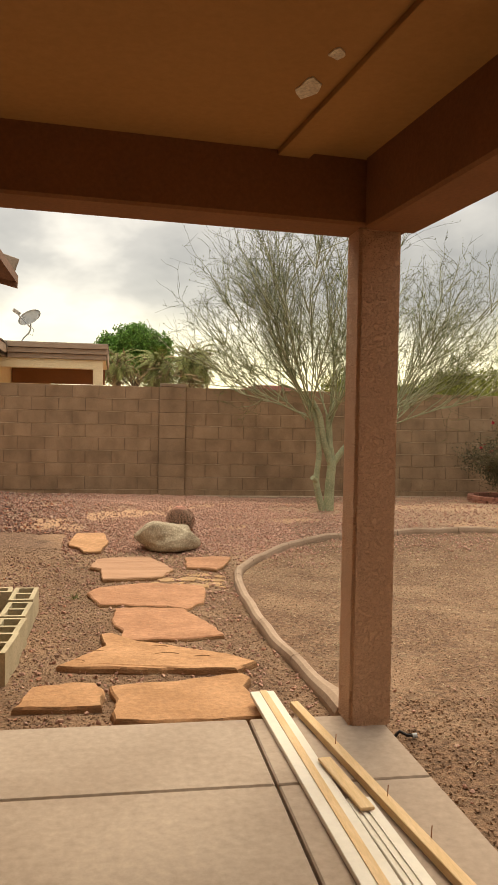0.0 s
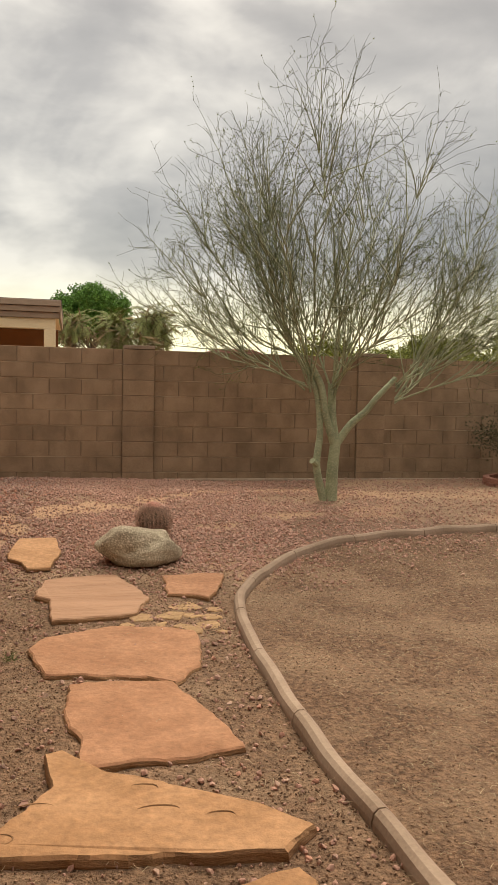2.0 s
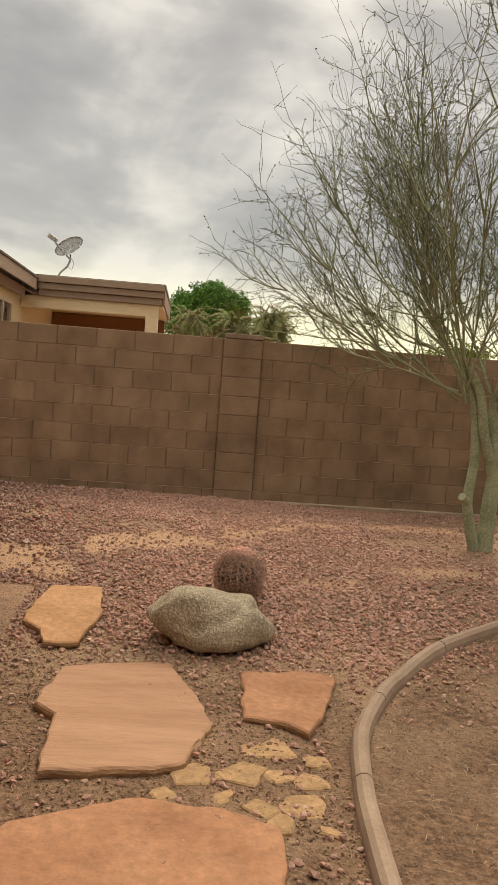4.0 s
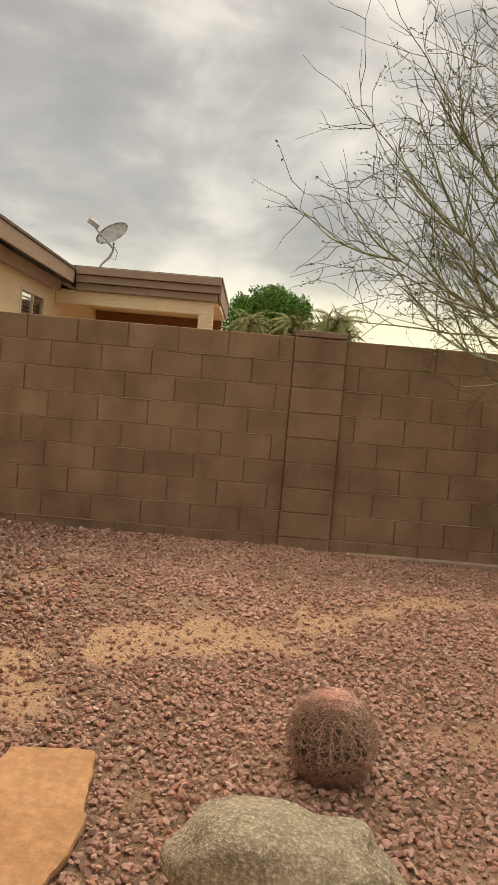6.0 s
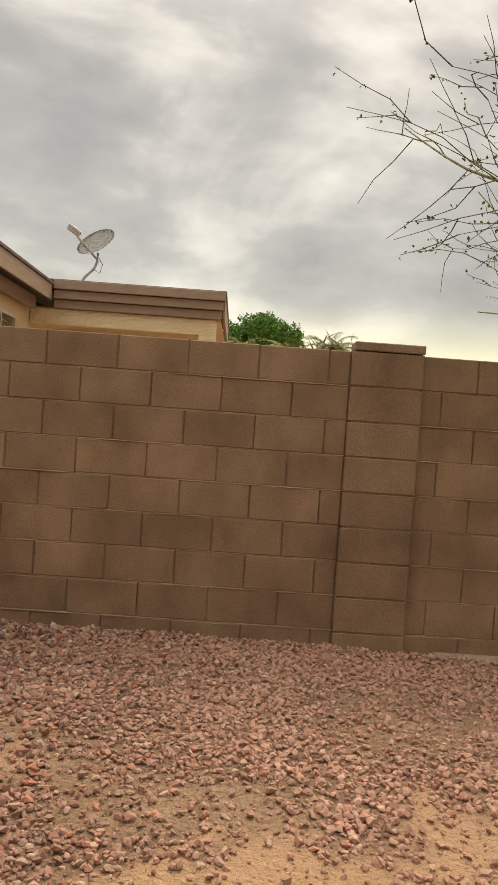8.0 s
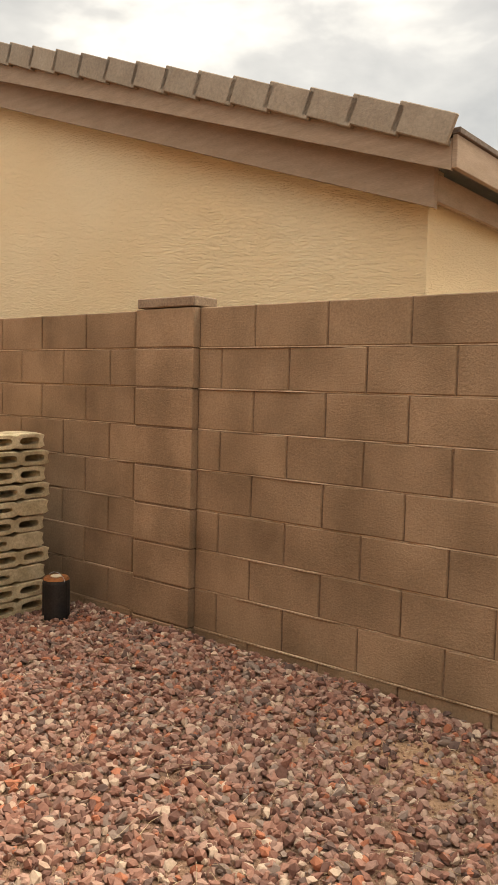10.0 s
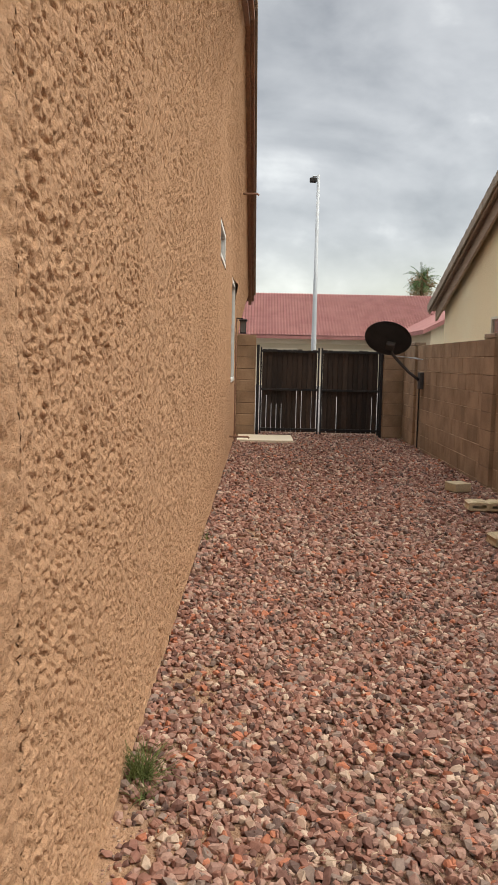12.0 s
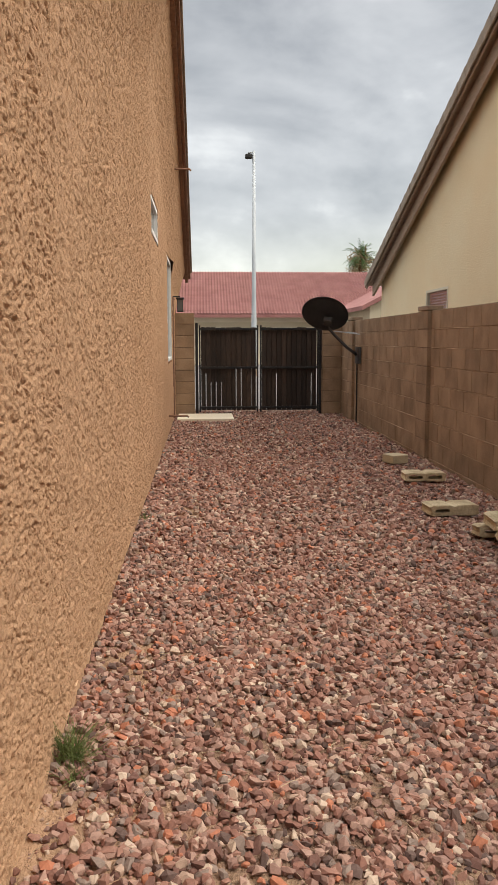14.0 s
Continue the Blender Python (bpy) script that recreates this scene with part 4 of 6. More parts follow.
def pad_and_wall_bits():
    p = boxpart("step_pad", -16.4, -15.45, -3.0, -2.05, -0.02, 0.06, M["trim_cream"], bevel=0.01)
    p.matrix_world = pose(0.75, 0.07, 0)
    tagged(p, "low pale concrete pad on the gravel outside a side door", "step")
    for x, z, L, nm in ((-12.6, 3.62, 0.35, "vent_pipe"), (-12.9, 0.28, 0.28, "hose_pipe")):
        q = empty(nm, (x, -3.0, z), label="thin brown-painted pipe sticking out of the stucco wall", category="pipe")
        bm = bmesh.new()
        tube(bm, [(0, -0.05, 0), (0, L, 0), (0, L + 0.02, -0.02)], 0.014, 8)
        part("pipe", bm, M["wood_fascia_own"], q)
        bm = bmesh.new()
        tube(bm, [(0, 0.002, 0), (0, 0.012, 0)], 0.035, 12)
        part("flange", bm, M["wood_fascia_own"], q)
    l = empty("wall_lantern", (-15.0, -3.0, 1.98), label="small dark wall lantern with glass beside the side door", category="lamp")
    boxpart("back_plate", -0.05, 0.05, 0.0, 0.015, -0.08, 0.12, M["black_metal"], l)
    boxpart("arm", -0.012, 0.012, 0.015, 0.14, 0.08, 0.10, M["black_metal"], l)
    boxpart("cap", -0.07, 0.07, 0.07, 0.21, 0.04, 0.075, M["black_metal"], l, bevel=0.012)
    boxpart("glass_body", -0.045, 0.045, 0.095, 0.185, -0.14, 0.04, M["glass"], l)
    boxpart("floor_plate", -0.055, 0.055, 0.085, 0.195, -0.16, -0.14, M["black_metal"], l)
    for sx in (-0.05, 0.042):
        for sy in (0.09, 0.182):
            boxpart("bar", sx, sx + 0.008, sy, sy + 0.008, -0.14, 0.04, M["black_metal"], l, bevel=0)
    dr = empty("door_side", (-15.35, -3.0, 0.0), label="side door trim painted the colour of the stucco", kind="structure")
    for a, b, z0, z1 in ((-0.55, -0.45, 0, 2.06), (0.45, 0.55, 0, 2.06), (-0.45, 0.45, 1.98, 2.06)):
        boxpart("door_trim", a, b, 0.0, 0.04, z0 + 0.06, z1, M["wood_fascia_own"], dr)
    boxpart("door_leaf", -0.45, 0.45, 0.001, 0.012, 0.08, 1.98, M["stucco_own"], dr)


pad_and_wall_bits()


# ---- beyond the gate ----
def red_house():
    h = empty("house_red_roof", (-46, 0, 0), label="distant beige house with pink-red tile roof across the street", category="house")
    boxpart("wall", -4, 0, -22, 4.6, -0.3, 2.75, M["beige"], h, bevel=0.01)
    boxpart("trim_band", -0.05, 0.04, -22, 4.6, 2.35, 2.62, M["trim_cream"], h)
    boxpart("garage_door", 0.0, 0.05, -8.5, -0.5, -0.2, 2.1, M["trim_cream"], h)
    boxpart("garage_door", 0.0, 0.05, 0.6, 4.2, -0.2, 2.1, M["trim_cream"], h)
    bm = bmesh.new()
    prism(bm, [(0.6, 2.75), (-4.5, 5.45), (-9.6, 2.75), (-9.6, 2.6), (-4.5, 5.25), (0.6, 2.6)], -22.4, 8.0, "y")
    roof = part("roof", bm, M["roof_red"], h)
    # rows of tiles: ribs running across and courses
    bm = bmesh.new()
    dx, dz = -5.1, 2.7
    for i in range(15):
        t = i / 15
        a = Vector((0.6 + dx * t, 0, 2.77 + dz * t))
        b = Vector((0.6 + dx * (t + 1 / 15), 0, 2.77 + dz * (t + 1 / 15)))
        n = 180
        for k in range(n):
            y0 = -22.4 + 30.4 * k / n
            y1 = y0 + 30.4 / n
            ym = (y0 + y1) / 2
            vs = [bm.verts.new((a.x, y0, a.z + 0.02)), bm.verts.new((a.x, ym, a.z + 0.10)), bm.verts.new((a.x, y1, a.z + 0.02)),
                  bm.verts.new((b.x, y0, b.z - 0.015)), bm.verts.new((b.x, ym, b.z + 0.05)), bm.verts.new((b.x, y1, b.z - 0.015))]
            bm.faces.new((vs[0], vs[1], vs[4], vs[3]))
            bm.faces.new((vs[1], vs[2], vs[5], vs[4]))
    tagged(part("roof_courses", bm, M["roof_red"], h), kind="stuff")
    # a wing with its gable end, at the right
    bm = bmesh.new()
    prism(bm, [(5.2, -0.3), (14, -0.3), (14, 2.9), (9.0, 4.8), (5.2, 2.9)], 2.0, 8.0, "x")
    part("wing_wall", bm, M["beige"], h)
    bm = bmesh.new()
    prism(bm, [(4.8, 2.72), (9.0, 4.85), (14, 2.9), (14, 3.1), (9.0, 5.05), (4.8, 2.92)], -1.0, 8.3, "x")
    part("wing_roof", bm, M["roof_red"], h)
    r = boxpart("road", -45.9, -17.0, -40, 40, -0.06, 0.015, M["asphalt"], bevel=0)
    r.location.z = 0
    tagged(r, "pale grey street and driveways", kind="structure")


red_house()


def street_lamp():
    s = empty("street_lamp", (-31.9, -0.53, 0), label="tall galvanised street lamp with a small head", category="street lamp")
    bm = bmesh.new()
    tube(bm, [(0, 0, 0.0), (0, 0, 2.0), (0, 0, 3.0), (0, 0, 8.30)], [0.11, 0.10, 0.085, 0.055], 12)
    part("pole", bm, M["steel"], s, smooth=True)
    bm = bmesh.new()
    tube(bm, [(0, 0, -0.02), (0, 0, 0.25)], 0.16, 12)
    part("base", bm, M["footing"], s)
    bm = bmesh.new()
    tube(bm, [(0, 0, 8.24), (0, -0.22, 8.24)], 0.03, 8)
    part("arm", bm, M["steel"], s)
    bm = bmesh.new()
    box(bm, -0.12, 0.12, -0.32, -0.06, 8.02, 8.18, 0.03)
    box(bm, -0.05, 0.05, -0.22, -0.14, 8.18, 8.22, 0.01)
    part("lamp_head", bm, M["dark"], s)


street_lamp()


# ---- plants ----
def leaf_cloud(name, pts, size, material, parent, rng, kind="", aspect=0.6):
    """Many small bent leaves at the points, as one mesh."""
    n = len(pts)
    pts = np.asarray(pts)
    a = rng.uniform(0, 2 * np.pi, n)
    e = rng.uniform(-1.1, 1.1, n)
    s = size * rng.uniform(0.6, 1.4, n)
    d = np.stack([np.cos(a) * np.cos(e), np.sin(a) * np.cos(e), np.sin(e)], -1)
    r = rng.normal(size=(n, 3))
    w = np.cross(d, r)
    w /= np.linalg.norm(w, axis=1)[:, None] + 1e-9
    w *= aspect * 0.5
    up = np.cross(d, w) * 0.6
    V = np.stack([pts, pts + (d * 0.5 + w + up) * s[:, None], pts + d * s[:, None], pts + (d * 0.5 - w + up) * s[:, None]], 1).reshape(-1, 3)
    k = np.arange(n)[:, None] * 4
    F = np.concatenate([k + [0, 1, 2], k + [0, 2, 3]])
    me = bpy.data.meshes.new(name)
    me.from_pydata(V.tolist(), [], F.tolist())
    me.materials.append(material)
    ob = new(name, me)
    ob.parent = parent
    return tagged(ob, kind=kind)


class Sticks:
    """Gathers thin tapered rods and lays them into one mesh at the end."""

    def __init__(self, sides=4):
        self.v, self.f, self.sides, self.n = [], [], sides, 0

    def rod(self, pts, r0, r1):
        pts = np.asarray(pts, float)
        k = self.sides
        m = len(pts)
        d = np.gradient(pts, axis=0)
        d /= np.linalg.norm(d, axis=1)[:, None] + 1e-9
        u = np.cross(d, [0.31, 0.17, 0.93])
        u /= np.linalg.norm(u, axis=1)[:, None] + 1e-9
        w = np.cross(d, u)
        rr = np.linspace(r0, r1, m)
        for a in range(k):
            th = 2 * np.pi * a / k
            self.v.append(pts + (u * np.cos(th) + w * np.sin(th)) * rr[:, None])
        base = self.n
        idx = base + np.arange(k * m).reshape(k, m)
        for a in range(k):
            b = (a + 1) % k
            self.f.append(np.stack([idx[a, :-1], idx[b, :-1], idx[b, 1:], idx[a, 1:]], -1))
        self.n += k * m

    def done(self, name, material, parent, label="", kind="", smooth=True):
        V, F = np.concatenate(self.v), np.concatenate(self.f)
        me = bpy.data.meshes.new(name)
        me.from_pydata(V.tolist(), [], F.tolist())
        me.materials.append(material)
        me.polygons.foreach_set("use_smooth", [smooth] * len(me.polygons))
        ob = new(name, me)
        ob.parent = parent
        return tagged(ob, label, kind=kind)


def curve_from(p, d, length, rng, steps=6, bend=0.25, lift=0.0):
    pts = [np.array(p, float)]
    d = np.array(d, float)
    for _ in range(steps):
        d = d + rng.normal(size=3) * bend / steps ** 0.5 + np.array([0, 0, lift / steps])
        d /= np.linalg.norm(d)
        pts.append(pts[-1] + d * length / steps)
    return np.array(pts), d


def palo_verde():
    rng = np.random.default_rng(12)
    bx, by = 2.17, -2.17
    t = empty("palo_verde_tree", (bx, by, float(gz(bx, by))), label="bare multi-stemmed palo verde tree with pale green trunks on gravel", category="tree")
    trunk = Sticks(10)
    z0 = -0.05

    def stem(pts, r):
        p = np.array(pts, float)
        tt = np.linspace(0, len(p) - 1, 4 * len(p))
        q = np.stack([np.interp(tt, range(len(p)), p[:, k]) for k in range(3)], -1)
        q[1:-1] = (q[:-2] + q[1:-1] + q[2:]) / 3
        trunk.rod(q, *r)
        return p[-1]
    ends = []
    stem([(0.02, 0, z0), (0.03, 0, 0.35), (0.06, 0, 0.68)], (0.070, 0.058))
    ends.append((stem([(0.06, 0, 0.60), (0.02, 0.03, 0.9), (0.0, 0.02, 1.30)], (0.055, 0.042)), 0.042))
    ends.append((stem([(0.05, 0, 0.60), (-0.08, -0.03, 0.95), (-0.13, -0.02, 1.28), (-0.25, 0, 1.5)], (0.048, 0.034)), 0.034))
    ends.append((stem([(0.07, 0.02, 0.62), (0.22, 0.0, 0.85), (0.40, -0.02, 1.0), (0.5, -0.05, 1.15), (0.75, 0, 1.38)], (0.045, 0.030)), 0.030))
    ends.append((stem([(-0.05, 0.0, z0), (-0.14, -0.02, 0.25), (-0.17, -0.02, 0.42), (-0.12, 0, 0.75), (-0.16, 0.02, 1.2), (-0.3, 0.05, 1.5)], (0.05, 0.03)), 0.030))
    trunk.done("trunk", M["bark_green"], t)
    twigs = Sticks(3)
    leaves = []
    total = 33
    for i in range(total):
        # directions spread evenly over the upper half of a sphere
        a = i * 2.39996 + rng.uniform(-0.15, 0.15)
        el = math.asin(0.33 + 0.66 * (i + 0.5) / total) + rng.uniform(-0.08, 0.08)
        d = np.array([np.cos(a) * np.cos(el), 0.8 * np.sin(a) * np.cos(el), np.sin(el)])
        p, r = ends[2] if d[0] > 0.45 else ends[3] if d[0] < -0.55 and i % 2 else ends[1] if d[0] < -0.1 else ends[0]
        d /= np.linalg.norm(d)
        L = (1.40 + 1.0 * d[2] ** 2 + 0.08 * d[0] + 0.08 * max(0.0, -d[0])) * rng.uniform(0.88, 1.15)
        pts, dd = curve_from(p - np.array([0, 0, rng.uniform(0.0, 0.3)]), d, L, rng, 10, 0.24, 0.30 - 0.40 * (1 - d[2]))
        limbs = Sticks(6)
        limbs.rod(pts, r * rng.uniform(0.30, 0.42), 0.0035)
        for j in range(15):
            k = rng.integers(2, 11)
            q = pts[k]
            nd = (pts[k] - pts[k - 1])
            nd = nd / np.linalg.norm(nd) + rng.normal(size=3) * [0.5, 0.4, 0.35] + [0, 0, 0.35]
            nd /= np.linalg.norm(nd)
            l2 = rng.uniform(0.6, 1.35) * (1.1 - 0.04 * k)
            p2, _ = curve_from(q, nd, l2, rng, 7, 0.22, 0.25)
            limbs.rod(p2, 0.0075, 0.0022)
            for s in range(5):
                k2 = rng.integers(1, 8)
                n3 = (p2[k2] - p2[k2 - 1])
                n3 = n3 / np.linalg.norm(n3) + rng.normal(size=3) * 0.5
                n3 /= np.linalg.norm(n3)
                p3, _ = curve_from(p2[k2], n3, rng.uniform(0.2, 0.6), rng, 5, 0.35, 0.15)
                twigs.rod(p3, 0.0027, 0.0012)
                for u in range(2):
                    k3 = rng.integers(1, 6)
                    n4 = (p3[k3] - p3[k3 - 1])
                    n4 = n4 / np.linalg.norm(n4) + rng.normal(size=3) * 0.7
                    p4, _ = curve_from(p3[k3], n4 / np.linalg.norm(n4), rng.uniform(0.12, 0.32), rng, 3, 0.5)
                    twigs.rod(p4, 0.0024, 0.0012)
                    if rng.random() < (0.95 if p4[0][2] < 2.1 else 0.4):
                        for w in p4[1:]:
                            leaves += [w + rng.normal(size=3) * 0.008 for _ in range(2)]
        limbs.done("limb", M["bark_green"], t)
    twigs.done("twig_mass", M["twig"], t, kind="stuff")
    leaf_cloud("leaves", leaves, 0.016, M["tinyleaf"], t, rng, "stuff")
    # stub of a cut stem
    bm = bmesh.new()
    tube(bm, [(-0.17, -0.05, 0.40), (-0.24, -0.10, 0.45)], [0.03, 0.035], 8)
    part("stub", bm, M["bark_green"], t)


palo_verde()


def crown_tree(name, at, clumps, n, size, material, label, trunk_h, seed):
    rng = np.random.default_rng(seed)
    t = empty(name, at, label=label, category="tree")
    st = Sticks(8)
    st.rod(np.array([[0, 0, 0], [0.05, 0, trunk_h * 0.5], [0, 0.05, trunk_h]]), 0.22, 0.14)
    for cx, cy, cz, r in clumps:
        p, _ = curve_from((0, 0, trunk_h * 0.9), np.array([cx, cy, cz - trunk_h * 0.9 + 0.01]) / np.linalg.norm([cx, cy, cz - trunk_h * 0.9 + 0.01]), np.linalg.norm([cx, cy, cz - trunk_h * 0.9]), rng, 5, 0.15)
        st.rod(p, 0.08, 0.02)
    st.done("trunk", M["bark"], t)
    pts = []
    tot = sum(c[3] ** 2 for c in clumps)
    for cx, cy, cz, r in clumps:
        m = int(n * r * r / tot)
        d = rng.normal(size=(m, 3))
        d /= np.linalg.norm(d, axis=1)[:, None]
        rad = r * (rng.uniform(0.25, 1, m) ** 0.5) * (1 + 0.25 * np.sin(d[:, 0] * 5 + cx) * np.cos(d[:, 2] * 6 + cy))
        pts.append(d * rad[:, None] * [1, 1, 0.8] + [cx, cy, cz])
    leaf_cloud("crown", np.concatenate(pts), size, material, t, rng, "stuff")


rc = np.random.default_rng(5)
crown_tree("background_tree", (1.0, 60, 0), [(rc.uniform(-2.6, 2.6), rc.uniform(-2, 2), rc.uniform(6.2, 9.3), rc.uniform(1.2, 2.1)) for _ in range(18)], 34000, 0.22, M["leaf"],
           "dense round dark green tree behind the houses", 4.6, 1)
crown_tree("background_shrub", (10.5, 12, 0), [(rc.uniform(-4, 5), rc.uniform(-1, 1), rc.uniform(1.5, 2.6), rc.uniform(0.5, 0.95)) for _ in range(22)], 26000, 0.09, M["leaf_yellow"],
           "wide yellow-green desert shrub beyond the wall", 0.9, 2)
crown_tree("background_shrub", (18, 22, 0), [(rc.uniform(-4, 5), rc.uniform(-1, 1), rc.uniform(1.8, 3.6), rc.uniform(0.6, 1.1)) for _ in range(18)], 14000, 0.13, M["leaf_yellow"],
           "tall yellow-green shrub far beyond the wall", 0.9, 3)


def palm(at, trunk_h, reach, nf, label, seed, droop=1.2, skirt=True, size=1.0, green="leaf_palm"):
    rng = np.random.default_rng(seed)
    t = empty("palm_tree", at, label=label, category="palm tree")
    st = Sticks(10)
    st.rod(np.array([[0, 0, 0], [0.02, 0, trunk_h * 0.5], [0, 0, trunk_h]]), 0.19 * size, 0.14 * size)
    st.done("trunk", M["bark"], t)

    V, F = [], []
    for i in range(nf):
        a = rng.uniform(0, 2 * np.pi)
        el = rng.uniform(-0.5 if skirt else 0.1, 1.35)
        L = reach * rng.uniform(0.8, 1.1)
        d = np.array([np.cos(a) * np.cos(el), np.sin(a) * np.cos(el), np.sin(el)])
        pts = [np.array([0, 0, trunk_h])]
        for k in range(9):
            d = d + np.array([0, 0, -droop / 9])
            d /= np.linalg.norm(d)
            pts.append(pts[-1] + d * L / 9)
        pts = np.array(pts)
        side = np.cross(pts[-1] - pts[0], [0, 0, 1])
        side /= np.linalg.norm(side) + 1e-9
        for k in range(1, 10):
            for sgn in (-1, 1):
                for j in range(5):
                    base = pts[k] - (pts[k] - pts[k - 1]) * j * 0.2
                    tip = base + (side * sgn * 0.7 + (pts[k] - pts[k - 1]) / (L / 9) * 0.6 + np.array([0, 0, -0.35])) * reach * 0.28 * (1.15 - k / 12)
                    w = (pts[k] - pts[k - 1]) * 0.055
                    n0 = len(V)
                    V += [base - w, base + w, tip]
                    F.append((n0, n0 + 1, n0 + 2))
    me = bpy.data.meshes.new("fronds")
    me.from_pydata([tuple(v) for v in V], [], F)
    me.materials.append(M[green])
    ob = new("fronds", me)
    ob.parent = t
    tagged(ob, kind="stuff")
    if skirt:
        dry = rng.normal(size=(500, 3)) * [0.22 * reach, 0.22 * reach, 0.30 * reach] + [0, 0, trunk_h - 0.4 * reach]
        leaf_cloud("dead_skirt", dry, 0.45 * reach, M["palm_dry"], t, rng, "stuff", 0.12)


palm((4.3, 40, 0), 5.4, 2.2, 130, "palm with arching grey-green fronds behind the wall", 3, 1.9, True)
palm((2.0, 41, 0), 5.0, 2.0, 110, "palm with drooping olive fronds behind the wall", 4, 2.0, True)
palm((-0.6, 39, 0), 5.0, 1.6, 90, "small palm with drooping yellow-green fronds behind the wall", 6, 2.0, True)
palm((-71.5, 11.4, 0), 8.6, 1.7, 80, "distant fan palm with a round green crown and dry skirt", 5, 1.3, True, 1.0, "leaf_fan")


def cactus_and_boulder():
    rng = random.Random(3)
    bx, by = -0.12, -4.33
    b = empty("boulder", (bx, by, float(gz(bx, by))), label="smooth greenish-grey boulder lying on the gravel beside the cactus", category="rock")
    bm = bmesh.new()
    bmesh.ops.create_icosphere(bm, subdivisions=5, radius=1)
    for v in bm.verts:
        p = v.co.copy()
        n = noise.noise(p * 1.1 + Vector((3, 1, 5))) * 0.28 + noise.noise(p * 3.0) * 0.07 + noise.noise(p * 9.0) * 0.02
        p = p * (1 + n)
        sag = 1 - 0.12 * math.exp(-((p.x + 0.05) / 0.28) ** 2) * (1 if p.z < 0 else 0.2)
        v.co = Vector((p.x * 0.325, p.y * 0.23, max(p.z * 0.175 * sag, -0.10) + 0.115))
    bmesh.ops.rotate(bm, verts=bm.verts, cent=(0, 0, 0), matrix=Matrix.Rotation(radians(6), 3, "Z"))
    part("stone", bm, M["boulder"], b, smooth=True)
    cx, cy = 0.06, -3.68
    c = empty("barrel_cactus", (cx, cy, float(gz(cx, cy))), label="round barrel cactus with pinkish spines in gravel behind the boulder", category="cactus")
    R, H = 0.136, 0.272
    bm = bmesh.new()
    ribs = 22
    rows, cols = 26, ribs * 6

    def surf(u, w, extra=0.0):
        th = math.pi * u
        prof = math.sin(th)
        r = (R - 0.014 * (1 - abs(math.cos(ribs * w / 2)))) * prof + extra * prof
        return Vector((r * math.cos(w), r * math.sin(w), H / 2 - (H / 2 + extra) * math.cos(th)))
    ring = [[bm.verts.new(surf(0.02 + 0.96 * i / rows, 2 * math.pi * k / cols)) for k in range(cols)] for i in range(rows + 1)]
    for a, d in zip(ring, ring[1:]):
        for k in range(cols):
            bm.faces.new((a[k], a[(k + 1) % cols], d[(k + 1) % cols], d[k]))
    bm.faces.new(ring[-1])
    part("body", bm, M["cactus"], c, smooth=True)
    low, top = Sticks(3), Sticks(3)
    nr = np.random.default_rng(8)
    for k in range(ribs):
        w = 2 * math.pi * k / ribs
        for i in range(17):
            u = 0.08 + 0.9 * i / 16
            p = surf(u, w)
            q = surf(u, w, 0.05)
            out = np.array((q - p).normalized())
            s = top if u > 0.84 else low
            for j in range(14 if u > 0.8 else 16):
                tang = nr.normal(size=3)
                tang -= out * (tang @ out)
                tang /= np.linalg.norm(tang)
                dd = out * 0.62 + tang * 0.8
                L = nr.uniform(0.026, 0.055)
                a0 = np.array(p)
                s.rod([a0, a0 + dd * L * 0.55, a0 + dd * L * 0.85 + tang * L * 0.12, a0 + dd * L - out * L * 0.22 + tang * L * 0.3], 0.0012, 0.0005)
    low.done("spine", M["spine"], c, "pinkish-brown curved spines", "stuff", False)
    top.done("crown_spine", M["spine_top"], c, "bright salmon young spines", "stuff", False)


cactus_and_boulder()


def bush():
    rng = np.random.default_rng(9)
    b = empty("bush", (5.5, -0.95, float(gz(5.5, -0.95)) + 0.20), label="dark olive shrub with few red flowers in a brick bed", category="bush")
    st = Sticks(4)
    pts = []
    for i in range(26):
        a = rng.uniform(0, 2 * np.pi)
        d = np.array([np.cos(a) * 0.7, np.sin(a) * 0.7, rng.uniform(0.4, 1.4)])
        p, _ = curve_from((0, 0, 0), d / np.linalg.norm(d), rng.uniform(0.6, 1.0), rng, 6, 0.3)
        st.rod(p, 0.012, 0.004)
        for q in p[2:]:
            pts.append(q + rng.normal(size=(95, 3)) * 0.10)
    st.done("stem", M["bark"], b, kind="stuff")
    pts = np.concatenate(pts)
    leaf_cloud("leaves", pts, 0.032, M["leaf_bush"], b, rng, "stuff")
    leaf_cloud("flowers", pts[rng.integers(0, len(pts), 40)] * 1.08, 0.05, M["flower"], b, rng, "stuff", 0.9)
    e = empty("brick_edging", (5.5, -0.95, float(gz(5.5, -0.95))), label="low edging of red-brown bricks round the shrub bed", category="edging")
    me = None
    for row in range(2):
        for k in range(18):
            a = 2 * math.pi * (k + 0.5 * row) / 18
            if me is None:
                bm = bmesh.new()
                box(bm, -0.095, 0.095, -0.045, 0.045, 0, 0.06, 0.004)
                ob = part("brick", bm, M["brick"], e)
                me = ob.data
            else:
                ob = new("brick", me)
                ob.parent = e
            ob.matrix_local = pose(0.62 * math.cos(a), 0.62 * math.sin(a), row * 0.066 - 0.02, 0, 0, math.degrees(a) + 90)


bush()


